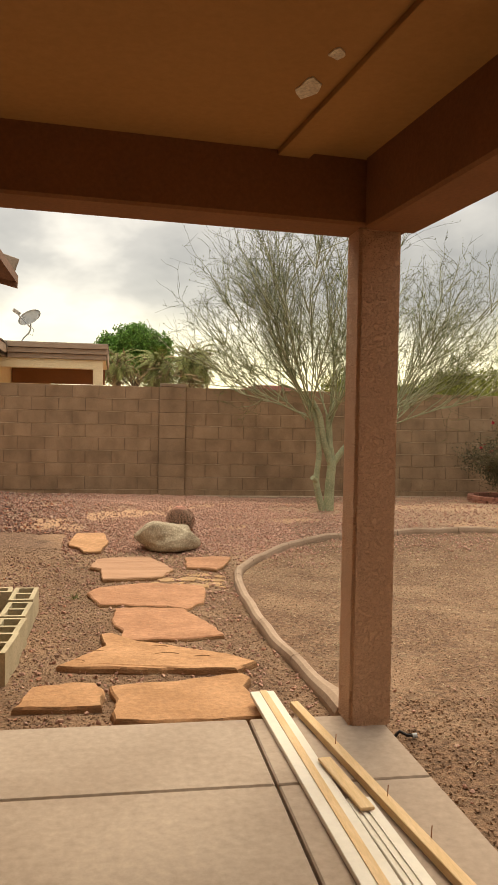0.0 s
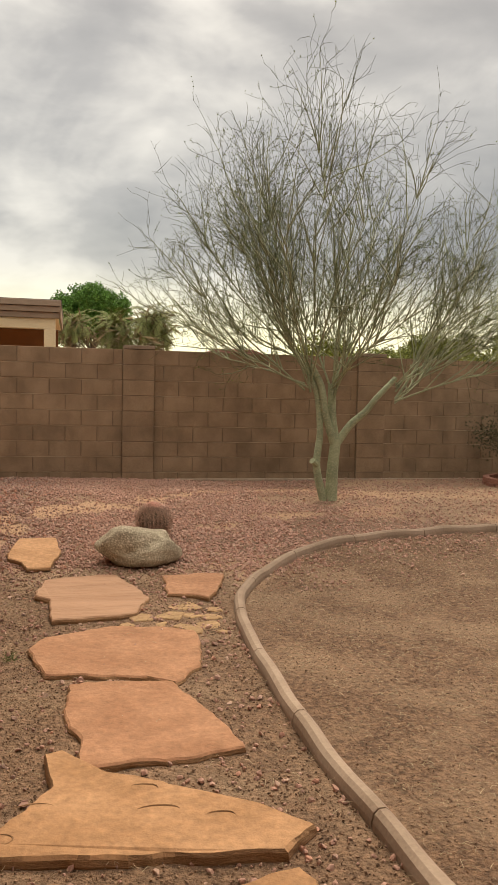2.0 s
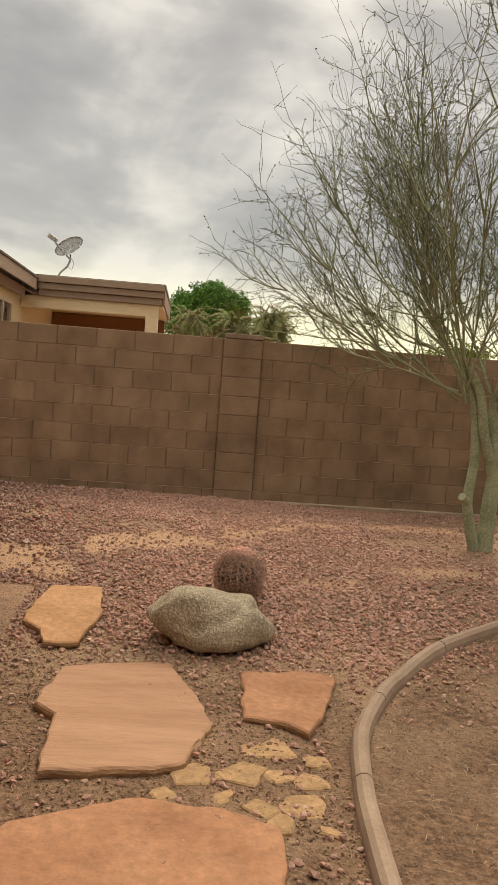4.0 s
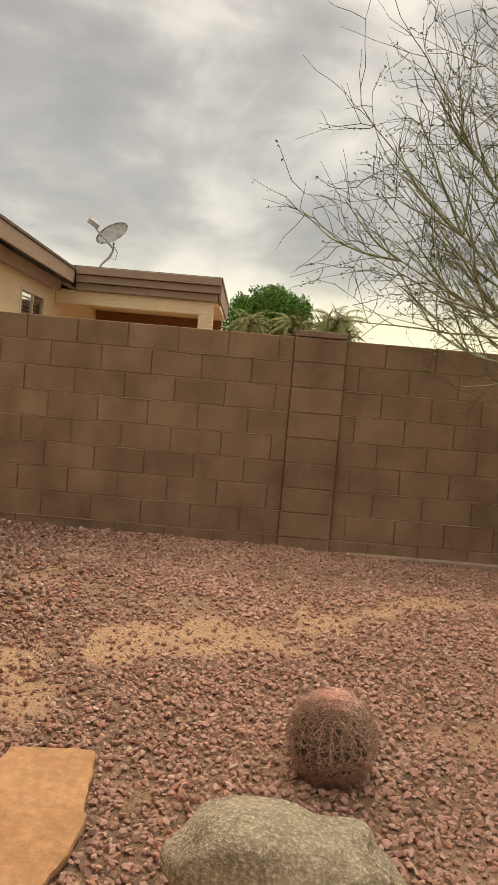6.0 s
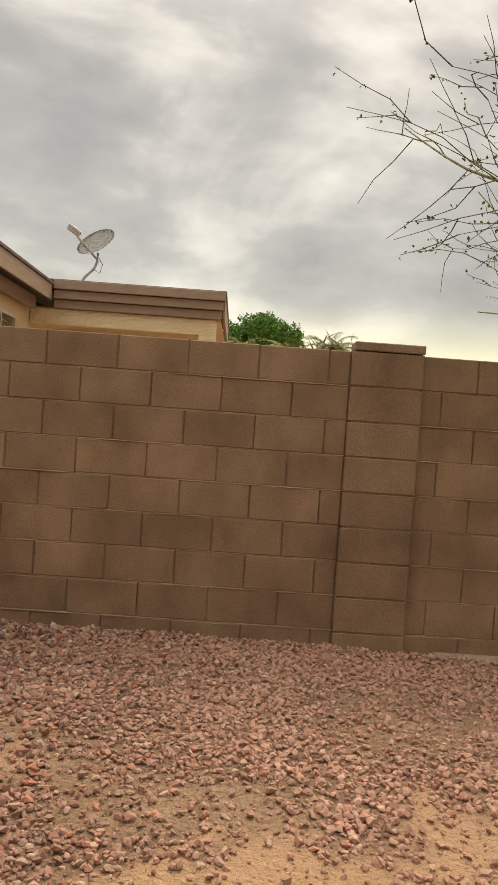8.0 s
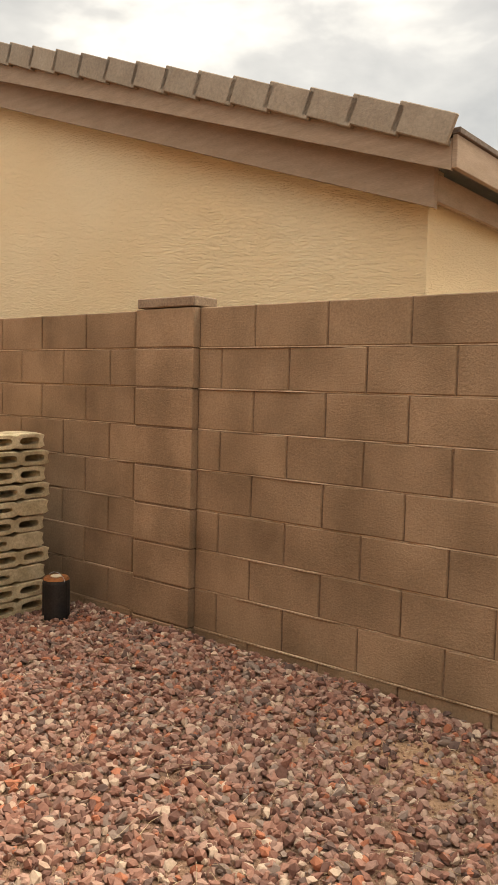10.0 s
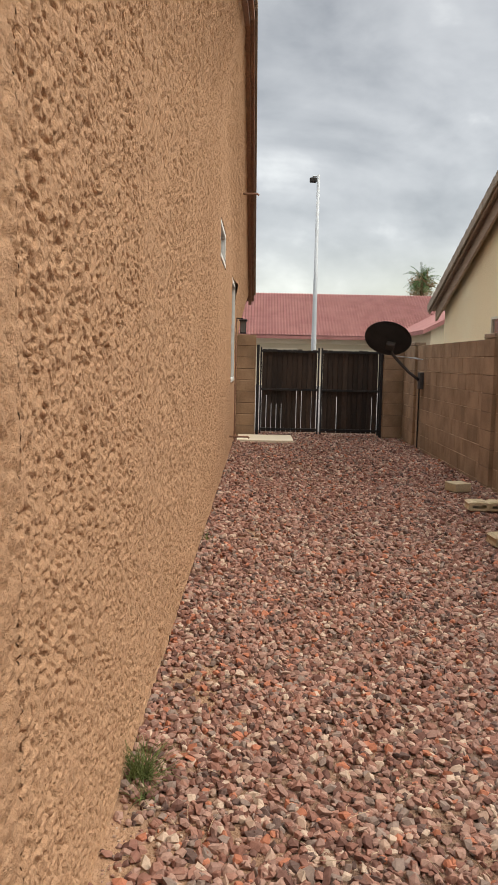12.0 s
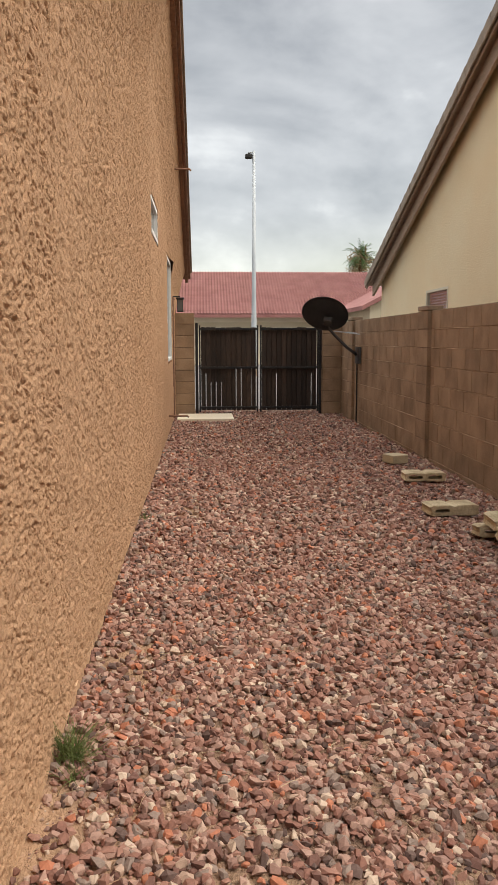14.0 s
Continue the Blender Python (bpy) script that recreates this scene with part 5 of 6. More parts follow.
# ---- kerb, flagstones, planter ----
def spline(ctrl, step):
    P = [Vector(c) for c in ctrl]
    P = [P[0] * 2 - P[1]] + P + [P[-1] * 2 - P[-2]]
    out = []
    for i in range(1, len(P) - 2):
        n = max(1, int((P[i + 1] - P[i]).length / step))
        for k in range(n):
            t = k / n
            out.append(0.5 * ((2 * P[i]) + (P[i + 1] - P[i - 1]) * t + (2 * P[i - 1] - 5 * P[i] + 4 * P[i + 1] - P[i + 2]) * t * t + (3 * P[i] - P[i - 1] - 3 * P[i + 1] + P[i + 2]) * t ** 3))
    return out + [P[-2]]


def kerb():
    ctrl = [(0.42, -9.02), (0.375, -8.4), (0.325, -7.6), (0.33, -6.7), (0.39, -5.85), (0.55, -5.18), (0.98, -4.5), (1.63, -3.98), (2.4, -3.74), (3.4, -3.6), (4.7, -3.75), (6.0, -4.6), (6.8, -6.2), (6.9, -8.5)]
    pts = spline(ctrl, 0.07)
    k = empty("kerb_edging", (0, 0, 0), label="curved extruded concrete edging between the path and the bare lawn", category="kerb")
    prof = [(-0.051, -0.05), (-0.052, 0.012), (-0.042, 0.04), (-0.018, 0.054), (0.018, 0.054), (0.042, 0.04), (0.052, 0.012), (0.051, -0.05)]
    seg = 11
    for s in range(0, len(pts) - 1, seg):
        run = pts[s:s + seg + 1]
        if len(run) < 2:
            continue
        bm = bmesh.new()
        rings = []
        for i, p in enumerate(run):
            j = s + i
            d = (pts[min(j + 1, len(pts) - 1)] - pts[max(j - 1, 0)]).normalized()
            sd = Vector((d.y, -d.x))
            pp = p + d * (0.004 if i == 0 else -0.004 if i == len(run) - 1 else 0)
            wid = 0.72 + 0.55 * math.exp(-((pp.y + 8.95) / 0.3) ** 2)
            z = float(gz(pp.x, pp.y)) + 0.012 + 0.006 * math.sin(j * 0.7)
            rings.append([bm.verts.new((pp.x + sd.x * a * wid, pp.y + sd.y * a * wid, z + b)) for a, b in prof])
        for a, b in zip(rings, rings[1:]):
            for q in range(len(prof) - 1):
                bm.faces.new((a[q], b[q], b[q + 1], a[q + 1]))
        bm.faces.new(rings[0])
        bm.faces.new(rings[-1][::-1])
        part("kerb_segment", bm, M["kerb"], k)


kerb()


def flagstone(poly, material, label, th=0.045, ztop=-0.24, seed=0, tilt=(0, 0)):
    """A flat slab of sandstone with a chipped, wavering edge."""
    rng = random.Random(seed)
    cx, cy = sum(p[0] for p in poly) / len(poly), sum(p[1] for p in poly) / len(poly)
    f = empty("flagstone", (cx, cy, ztop - th), label=label, category="stepping stone", group="stepping stones of the path")
    edge = []
    n = len(poly)
    for i in range(n):
        a, b = Vector(poly[i]), Vector(poly[(i + 1) % n])
        k = max(2, int((b - a).length / 0.035))
        for j in range(k):
            p = a.lerp(b, j / k)
            nn = noise.noise(Vector((p.x * 7, p.y * 7, seed))) * 0.022 + noise.noise(Vector((p.x * 26, p.y * 26, seed))) * 0.010
            d = (p - Vector((cx, cy))).normalized()
            edge.append(p + d * nn)
    bm = bmesh.new()
    rings = []
    for s, z in ((0.0, 0.0), (0.003, th * 0.45), (-0.002, th * 0.8), (-0.012, th)):
        ring = []
        for i, p in enumerate(edge):
            d = (p - Vector((cx, cy))).normalized()
            w = noise.noise(Vector((p.x * 15, p.y * 15, z * 90 + seed))) * 0.006
            q = p + d * (s + w)
            ring.append(bm.verts.new((q.x - cx, q.y - cy, z + (noise.noise(Vector((q.x * 4, q.y * 4, seed))) * 0.006 if z else 0) + (q.x - cx) * tilt[0] + (q.y - cy) * tilt[1])))
        rings.append(ring)
    m = len(edge)
    for a, b in zip(rings, rings[1:]):
        for i in range(m):
            bm.faces.new((a[i], a[(i + 1) % m], b[(i + 1) % m], b[i]))
    topf = bm.faces.new(rings[-1])
    bm.faces.new(rings[0][::-1])
    me = bpy.data.meshes.new("slab")
    bmesh.ops.triangulate(bm, faces=[topf], quad_method="BEAUTY", ngon_method="EAR_CLIP")
    bmesh.ops.recalc_face_normals(bm, faces=bm.faces)
    bm.to_mesh(me)
    bm.free()
    me.materials.append(material)
    me.materials.append(M["flag_edge"])
    for p in me.polygons:
        if abs(p.normal.z) < 0.6:
            p.material_index = 1
    ob = new("slab", me)
    ob.parent = f
    if seed == 3:
        # raised flake edges, bent like fingernails
        for fx, fy, r, a0 in ((-0.30, 0.02, 0.085, 0.3), (0.10, -0.06, 0.09, 0.2), (0.06, 0.10, 0.07, -0.2), (-0.42, -0.14, 0.08, -0.8), (0.30, -0.12, 0.06, 0.1)):
            bm = bmesh.new()
            tube(bm, [(fx + r * math.cos(a0 + q * 0.32) * 0.9, fy + r * 0.45 * math.sin(a0 + q * 0.32), th + 0.0005) for q in range(8)], [0.0008, 0.002, 0.003, 0.0035, 0.003, 0.0025, 0.0015, 0.0006], 4)
            part("flake_edge", bm, M["flag_edge"], f)


flagstone([(-1.06, -8.53), (-0.86, -8.47), (-0.74, -8.48), (-0.71, -8.6), (-0.71, -8.83), (-1.12, -8.83)], M["flag_orange"], "small orange-tan sandstone slab beside the patio", 0.06, -0.235, 1)
flagstone([(-0.68, -8.55), (-0.3, -8.49), (0.02, -8.41), (0.05, -8.48), (0.0, -8.62), (0.02, -8.8), (0.09, -9.04), (-0.32, -9.06), (-0.66, -9.02), (-0.67, -8.92), (-0.64, -8.78)], M["flag_orange"], "large orange sandstone slab next to the patio edge", 0.05, -0.235, 2)
flagstone([(-0.74, -7.55), (-0.68, -7.52), (-0.52, -7.72), (-0.22, -7.88), (0.0, -8.05), (0.14, -8.20), (0.0, -8.32), (-0.4, -8.28), (-0.7, -8.24), (-0.97, -8.18), (-0.80, -7.95), (-0.72, -7.79)], M["flag_orange"], "jagged orange sandstone slab with flaked ridges", 0.055, -0.24, 3)
flagstone([(-0.66, -6.80), (-0.42, -6.78), (-0.16, -6.84), (-0.03, -7.24), (0.04, -7.60), (-0.29, -7.64), (-0.62, -7.66), (-0.60, -7.4), (-0.67, -7.17)], M["flag_red"], "smooth terracotta-red sandstone slab", 0.035, -0.25, 4)
flagstone([(-0.87, -6.26), (-0.79, -6.07), (-0.42, -5.90), (-0.15, -5.95), (0.07, -6.05), (0.07, -6.25), (0.0, -6.65), (-0.15, -6.87), (-0.28, -6.76), (-0.48, -6.72), (-0.77, -6.66), (-0.82, -6.46)], M["flag_red"], "broad rounded terracotta sandstone slab", 0.035, -0.25, 5)
flagstone([(-0.88, -5.18), (-0.84, -4.74), (-0.6, -4.66), (-0.32, -4.63), (-0.22, -4.96), (-0.13, -5.31), (-0.24, -5.68), (-0.44, -5.74), (-0.76, -5.77), (-0.79, -5.29)], M["flag_tan"], "large brownish-pink sandstone slab with ripple grain", 0.035, -0.24, 6)
flagstone([(0.03, -4.70), (0.28, -4.66), (0.50, -4.69), (0.43, -4.95), (0.37, -5.15), (0.26, -5.38), (0.16, -5.28), (0.0, -5.24)], M["flag_red"], "small red sandstone slab near the edging", 0.03, -0.24, 7)
flagstone([(-1.14, -4.10), (-1.08, -3.64), (-0.95, -3.62), (-0.78, -3.63), (-0.73, -4.05), (-0.80, -4.50), (-0.97, -4.52), (-1.02, -4.36), (-1.13, -4.24)], M["flag_orange"], "small orange sandstone slab among gravel", 0.03, -0.17, 8, (0.0, 0.07))
for i, (x, y, s) in enumerate([(0.10, -5.48, 0.15), (-0.02, -5.70, 0.14), (-0.20, -5.72, 0.13), (0.15, -5.90, 0.11), (0.02, -5.93, 0.09), (0.23, -5.73, 0.08), (-0.31, -5.84, 0.08), (0.26, -5.56, 0.07), (0.08, -6.03, 0.06), (-0.10, -5.86, 0.07), (0.11, -5.68, 0.09), (0.22, -6.05, 0.05)]):
    rr = random.Random(i + 30)
    k = rr.choice((5, 6, 7))
    turn = rr.uniform(0, 6)
    flagstone([(x + s * rr.uniform(0.45, 1.05) * math.cos(a), y + s * rr.uniform(0.45, 1.05) * math.sin(a)) for a in [turn + 6.283 * (k0 + rr.uniform(-0.25, 0.25)) / k for k0 in range(k)]], M["yellowstone"], "broken piece of yellow sandstone sunk in the soil", 0.02, float(gz(x, y)) + 0.005 + 0.002 * (i % 3), 40 + i)


def core_block(bm, L=0.394, W=0.194, H=0.194, cores=2, m=None):
    """A hollow concrete block: length along x, width along y, the cores open along z."""
    wall_t = 0.03
    start = set(bm.verts)
    outer = [(-L / 2, -W / 2), (L / 2, -W / 2), (L / 2, W / 2), (-L / 2, W / 2)]
    cw = (L - wall_t * (cores + 1)) / cores
    xs = [-L / 2]
    for c in range(cores):
        xs += [-L / 2 + wall_t + c * (cw + wall_t), -L / 2 + wall_t + c * (cw + wall_t) + cw]
    xs.append(L / 2)
    ys = [-W / 2, -W / 2 + wall_t, W / 2 - wall_t, W / 2]
    V = {}
    for k, z in enumerate((0, H)):
        for i, x in enumerate(xs):
            for j, y in enumerate(ys):
                V[i, j, k] = bm.verts.new((x, y, z))
    nx = len(xs)
    for i in range(nx - 1):
        for j in range(3):
            hole = j == 1 and i % 2 == 1
            if not hole:
                bm.faces.new((V[i, j, 1], V[i + 1, j, 1], V[i + 1, j + 1, 1], V[i, j + 1, 1]))
                bm.faces.new((V[i, j, 0], V[i, j + 1, 0], V[i + 1, j + 1, 0], V[i + 1, j, 0]))
            else:
                for a, b in (((i, 1), (i + 1, 1)), ((i + 1, 1), (i + 1, 2)), ((i + 1, 2), (i, 2)), ((i, 2), (i, 1))):
                    bm.faces.new((V[(*a, 0)], V[(*b, 0)], V[(*b, 1)], V[(*a, 1)]))
    for i in range(nx - 1):
        bm.faces.new((V[i, 0, 0], V[i + 1, 0, 0], V[i + 1, 0, 1], V[i, 0, 1]))
        bm.faces.new((V[i, 3, 0], V[i, 3, 1], V[i + 1, 3, 1], V[i + 1, 3, 0]))
    for j in range(3):
        bm.faces.new((V[0, j, 0], V[0, j, 1], V[0, j + 1, 1], V[0, j + 1, 0]))
        bm.faces.new((V[nx - 1, j, 0], V[nx - 1, j + 1, 0], V[nx - 1, j + 1, 1], V[nx - 1, j, 1]))
    if m is not None:
        bmesh.ops.transform(bm, matrix=m, verts=[v for v in bm.verts if v not in start])


def worn_block(seed):
    """Mesh of one thin hollow block: length along y, rounded cores open along x, chipped edges."""
    rng = random.Random(90 + seed)
    L, H, D = 0.394, 0.088, 0.194
    slices = ((0.0, 0.006), (0.006, 0.0), (0.05, -0.001), (0.145, -0.001), (0.188, 0.0), (0.194, 0.006))
    if seed == 4:
        holes = ((-0.095, 0.056, 0.013),)
    else:
        holes = ((-0.091, 0.066, 0.021), (0.091, 0.066, 0.021))
    ang = [2 * math.pi * (k + 0.5) / 16 for k in range(16)]
    bm = bmesh.new()
    rings = []
    for sx, inset in slices:
        layer = []
        for half in (-1, 1):
            hole = [h for h in holes if h[0] * half > 0]
            cx = half * L / 4
            outer, inner = [], []
            for a in ang:
                ca, sa = math.cos(a), math.sin(a)
                sc = 1 / max(abs(ca), abs(sa))
                yy, zz = cx + ca * sc * L / 4, sa * sc * H / 2
                if abs(yy) < 0.01:
                    yy = 0.0
                else:
                    w = noise.noise(Vector((yy * 22, zz * 22, sx * 30 + seed * 9))) * 0.0035
                    yy -= math.copysign(inset, yy) * (abs(abs(yy) - L / 2) < 0.002) - w * (abs(abs(yy) - L / 2) < 0.002)
                    if abs(abs(yy) - L / 2) < 0.012 and abs(zz) < 0.02:
                        yy -= math.copysign(0.009, yy)
                if abs(abs(zz) - H / 2) < 0.002:
                    zz -= math.copysign(inset * 0.8 + 0.0018 + noise.noise(Vector((yy * 16, sx * 16, zz * 40 + seed * 5))) * 0.0042, zz)
                outer.append(bm.verts.new((sx - D / 2, yy, zz + H / 2)))
                if hole:
                    hy, hw, hr = hole[0]
                    iy = hy + ca * hr + math.copysign(hw - hr, ca) * min(1.0, abs(ca) * 1.6)
                    inner.append(bm.verts.new((sx - D / 2, iy + rng.uniform(-0.001, 0.001), H / 2 + sa * hr + rng.uniform(-0.001, 0.001))))
            layer.append((outer, inner))
        rings.append(layer)
    for i, layer in enumerate(rings):
        for j, (outer, inner) in enumerate(layer):
            if i in (0, len(rings) - 1):
                if inner:
                    for k in range(16):
                        bm.faces.new((outer[k], outer[(k + 1) % 16], inner[(k + 1) % 16], inner[k]))
                else:
                    bm.faces.new(outer)
            if i:
                po, pi = rings[i - 1][j]
                for k in range(16):
                    if abs(outer[k].co.y) > 1e-4 or abs(outer[(k + 1) % 16].co.y) > 1e-4:
                        bm.faces.new((po[k], po[(k + 1) % 16], outer[(k + 1) % 16], outer[k]))
                    if inner:
                        bm.faces.new((pi[k], inner[k], inner[(k + 1) % 16], pi[(k + 1) % 16]))
    bmesh.ops.recalc_face_normals(bm, faces=bm.faces)
    me = bpy.data.meshes.new("concrete_block")
    bm.to_mesh(me)
    bm.free()
    me.materials.append(M["block_worn"])
    return me


def blocks():
    # planter ring of upright blocks, cores showing
    bm = bmesh.new()
    core_block(bm, 0.394, 0.16, 0.19)
    first = part("concrete_block", bm, M["block_tan"])
    tagged(first, "tan hollow concrete block standing in the planter border", "concrete block", "blocks of the planter border")
    spots = [(-1.27, -6.96 - 0.41 * i, 90 - 1.2 * i) for i in range(4)] + [(-1.56 - 0.41 * i, -6.84 - 0.02 * i, 4) for i in range(4)]
    for i, (x, y, r) in enumerate(spots):
        ob = first if i == 0 else new("concrete_block", first.data)
        ob.matrix_world = pose(x, y, float(gz(x, y)) - 0.02, 0, 0, r)
        tagged(ob, "tan hollow concrete block standing in the planter border", "concrete block", "blocks of the planter border")
    # stack of thin blocks beside the wall, cores facing along the wall
    rng = random.Random(11)
    kinds = [worn_block(q) for q in range(5)]
    k = 0

    def put(x, y, z, rx=0, ry=0, rz=0, label="tan hollow concrete block in a stepped stack by the wall", group="blocks stacked along the wall"):
        nonlocal k
        ob = new("concrete_block", kinds[(k * 7 + k // 3) % 5])
        k += 1
        ob.matrix_world = pose(x, y, z, rx, ry, rz)
        tagged(ob, label, "concrete block", group)
    # the end column stands straight; behind it the courses run back staggered, dipping towards it
    for r in range(11):
        z = float(gz(-4.73, -0.4)) + 0.005 + r * 0.0905
        put(-4.73 + rng.uniform(-0.01, 0.01), -0.42 + rng.uniform(-0.02, 0.02), z, rng.uniform(-0.6, 0.6), rng.uniform(-1, 1), rng.uniform(-3.5, 3.5) + (180 if r == 5 else 0))
    for c, h in enumerate(STACK):
        for r in range(h):
            x = -4.945 - 0.200 * c - (0.085 if r % 2 else 0.0) + rng.uniform(-0.012, 0.012)
            z = float(gz(x, -0.4)) + 0.008 + 0.010 * c + r * 0.0905
            put(x, -0.43 + rng.uniform(-0.05, 0.05), z, rng.uniform(-1.5, 1.5), 2.0 + 1.6 * c + rng.uniform(-1.5, 3), rng.uniform(-8, 8))
    for x, y, ry in ((-5.98, -0.47, 34), (-6.11, -0.43, 38), (-6.24, -0.48, 32), (-6.38, -0.45, 24)):
        put(x, y, 0.06, 0, ry, rng.uniform(-7, 7), "tan hollow concrete block leaning at the low stack end")
    put(-6.72, -0.48, 0.03, 0, -8, -6, "tan hollow concrete block lying tilted at the stack's end")
    put(-6.62, -0.44, 0.12, 0, 6, 4, "tan hollow concrete block lying on another at the stack's end")
    put(-7.45, -0.62, 0.03, 0, 0, 4, "single tan hollow concrete block lying on the gravel", "loose blocks on the gravel")
    put(-8.9, -0.42, 0.03, 0, 0, -3, "single tan hollow concrete block lying on the gravel", "loose blocks on the gravel")
    bm = bmesh.new()
    box(bm, -0.1, 0.1, -0.1, 0.1, 0, 0.09, 0.005)
    hb = part("concrete_block", bm, M["block_tan"])
    hb.matrix_world = pose(-10.0, -0.42, 0.03, 0, 0, 22)
    tagged(hb, "solid tan half block lying on the gravel", "concrete block", "loose blocks on the gravel")


STACK = [9, 8, 7, 6, 4]
blocks()


def lantern_pot():
    p = empty("black_pot", (-4.47, -0.29, 0.0), label="small black metal canister with rusty rim beside the stacked blocks", category="pot")
    bm = bmesh.new()
    tube(bm, [(0, 0, 0.0), (0, 0, 0.02), (0, 0, 0.17), (0, 0, 0.185)], [0.058, 0.062, 0.062, 0.057], 24)
    part("body", bm, M["black_metal"], p, smooth=False)
    bm = bmesh.new()
    tube(bm, [(0, 0, 0.184), (0, 0, 0.196)], [0.060, 0.052], 24)
    part("rim", bm, M["rust"], p)
    bm = bmesh.new()
    tube(bm, [(0, 0, 0.1965), (0, 0, 0.20)], 0.026, 20)
    part("cap", bm, M["trim_cream"], p)
    bm = bmesh.new()
    tube(bm, [(0.06 * math.cos(a), 0.0, 0.18 + 0.035 * math.sin(a)) for a in [math.pi * k / 10 for k in range(11)]], 0.0012, 5)
    part("handle", bm, M["steel"], p, "thin wire handle")
    for ob in p.children:
        ob.data.transform(Matrix.Scale(1.18, 4))


lantern_pot()


# ---- timber on the slab ----
def board(name, a, b, w, th, z, material, label, side=None, extra=None):
    a, b = Vector(a), Vector(b)
    L = (b - a).length
    rz = math.degrees(math.atan2((b - a).y, (b - a).x))
    e = empty(name, (a.x, a.y, z), rz, label=label, category="board", group="")
    bm = bmesh.new()
    box(bm, 0, L, -w / 2, w / 2, 0, th, 0.002)
    part("plank", bm, material, e)
    for y0, y1, h, mm in (extra or []):
        boxpart("strip", 0.001, L - 0.002, y0, y1, th + 0.0003, th + h, mm, e, bevel=0.001)
    return e


def timber():
    z = SLAB + 0.001
    e = board("white_board", (0.035, -8.88), (0.085, -10.85), 0.115, 0.02, z, M["wood_white"], "long white-painted board with a bare yellow strip, lying on the slab", extra=[(-0.012, 0.022, 0.004, M["wood_bare"])])
    board("white_trim", (0.165, -9.97), (0.20, -10.85), 0.085, 0.018, z, M["wood_white"], "long white moulded trim lying on the slab", extra=[(-0.024, -0.012, 0.005, M["wood_white"]), (0.0, 0.012, 0.005, M["wood_white"])])
    board("bare_board", (0.15, -9.06), (0.345, -10.85), 0.04, 0.03, z, M["wood_bare"], "long bare pine strip with nails, lying on the slab")
    board("bare_board", (0.125, -9.68), (0.165, -10.08), 0.05, 0.012, z + 0.0245, M["wood_bare"], "short splintered pine offcut lying on white trim")
    for i, (x, y) in enumerate([(0.205, -9.55), (0.30, -10.28), (0.26, -10.0)]):
        n = empty("nail", (x, y, z + 0.028), label="steel nail standing in the pine strip", category="nail", group="nails in the strip")
        bm = bmesh.new()
        tube(bm, [(0, 0, 0), (0.003, 0.002, 0.04)], 0.0016, 6)
        part("shank", bm, M["rust"], n)


timber()


# ---- red roof far behind ----
def far_roof():
    h = empty("house_far", (10.0, 42, 0), label="distant beige house with red tile roof behind the wall", category="house")
    boxpart("wall", -4, 4, 0, 6, -0.3, 2.7, M["beige"], h)
    bm = bmesh.new()
    prism(bm, [(-4.6, 2.7), (4.6, 2.7), (1.2, 3.95), (-1.2, 3.95)], -0.5, 6.5, "y")
    part("roof", bm, M["roof_red"], h)


far_roof()

# ---- pieces of the garden wall ----
def block_mesh(w, h, d=0.15, ch=0.0035):
    """A block with its front edges worn off; its front face lies at y = 0."""
    x, z = w / 2, h / 2
    v = [(-x, ch, -z), (x, ch, -z), (x, ch, z), (-x, ch, z), (-x + ch, 0, -z + ch), (x - ch, 0, -z + ch), (x - ch, 0, z - ch), (-x + ch, 0, z - ch),
         (-x, d, -z), (x, d, -z), (x, d, z), (-x, d, z)]
    f = [(4, 5, 6, 7), (0, 1, 5, 4), (1, 2, 6, 5), (2, 3, 7, 6), (3, 0, 4, 7), (0, 8, 9, 1), (1, 9, 10, 2), (2, 10, 11, 3), (3, 11, 8, 0), (8, 11, 10, 9)]
    return v, f


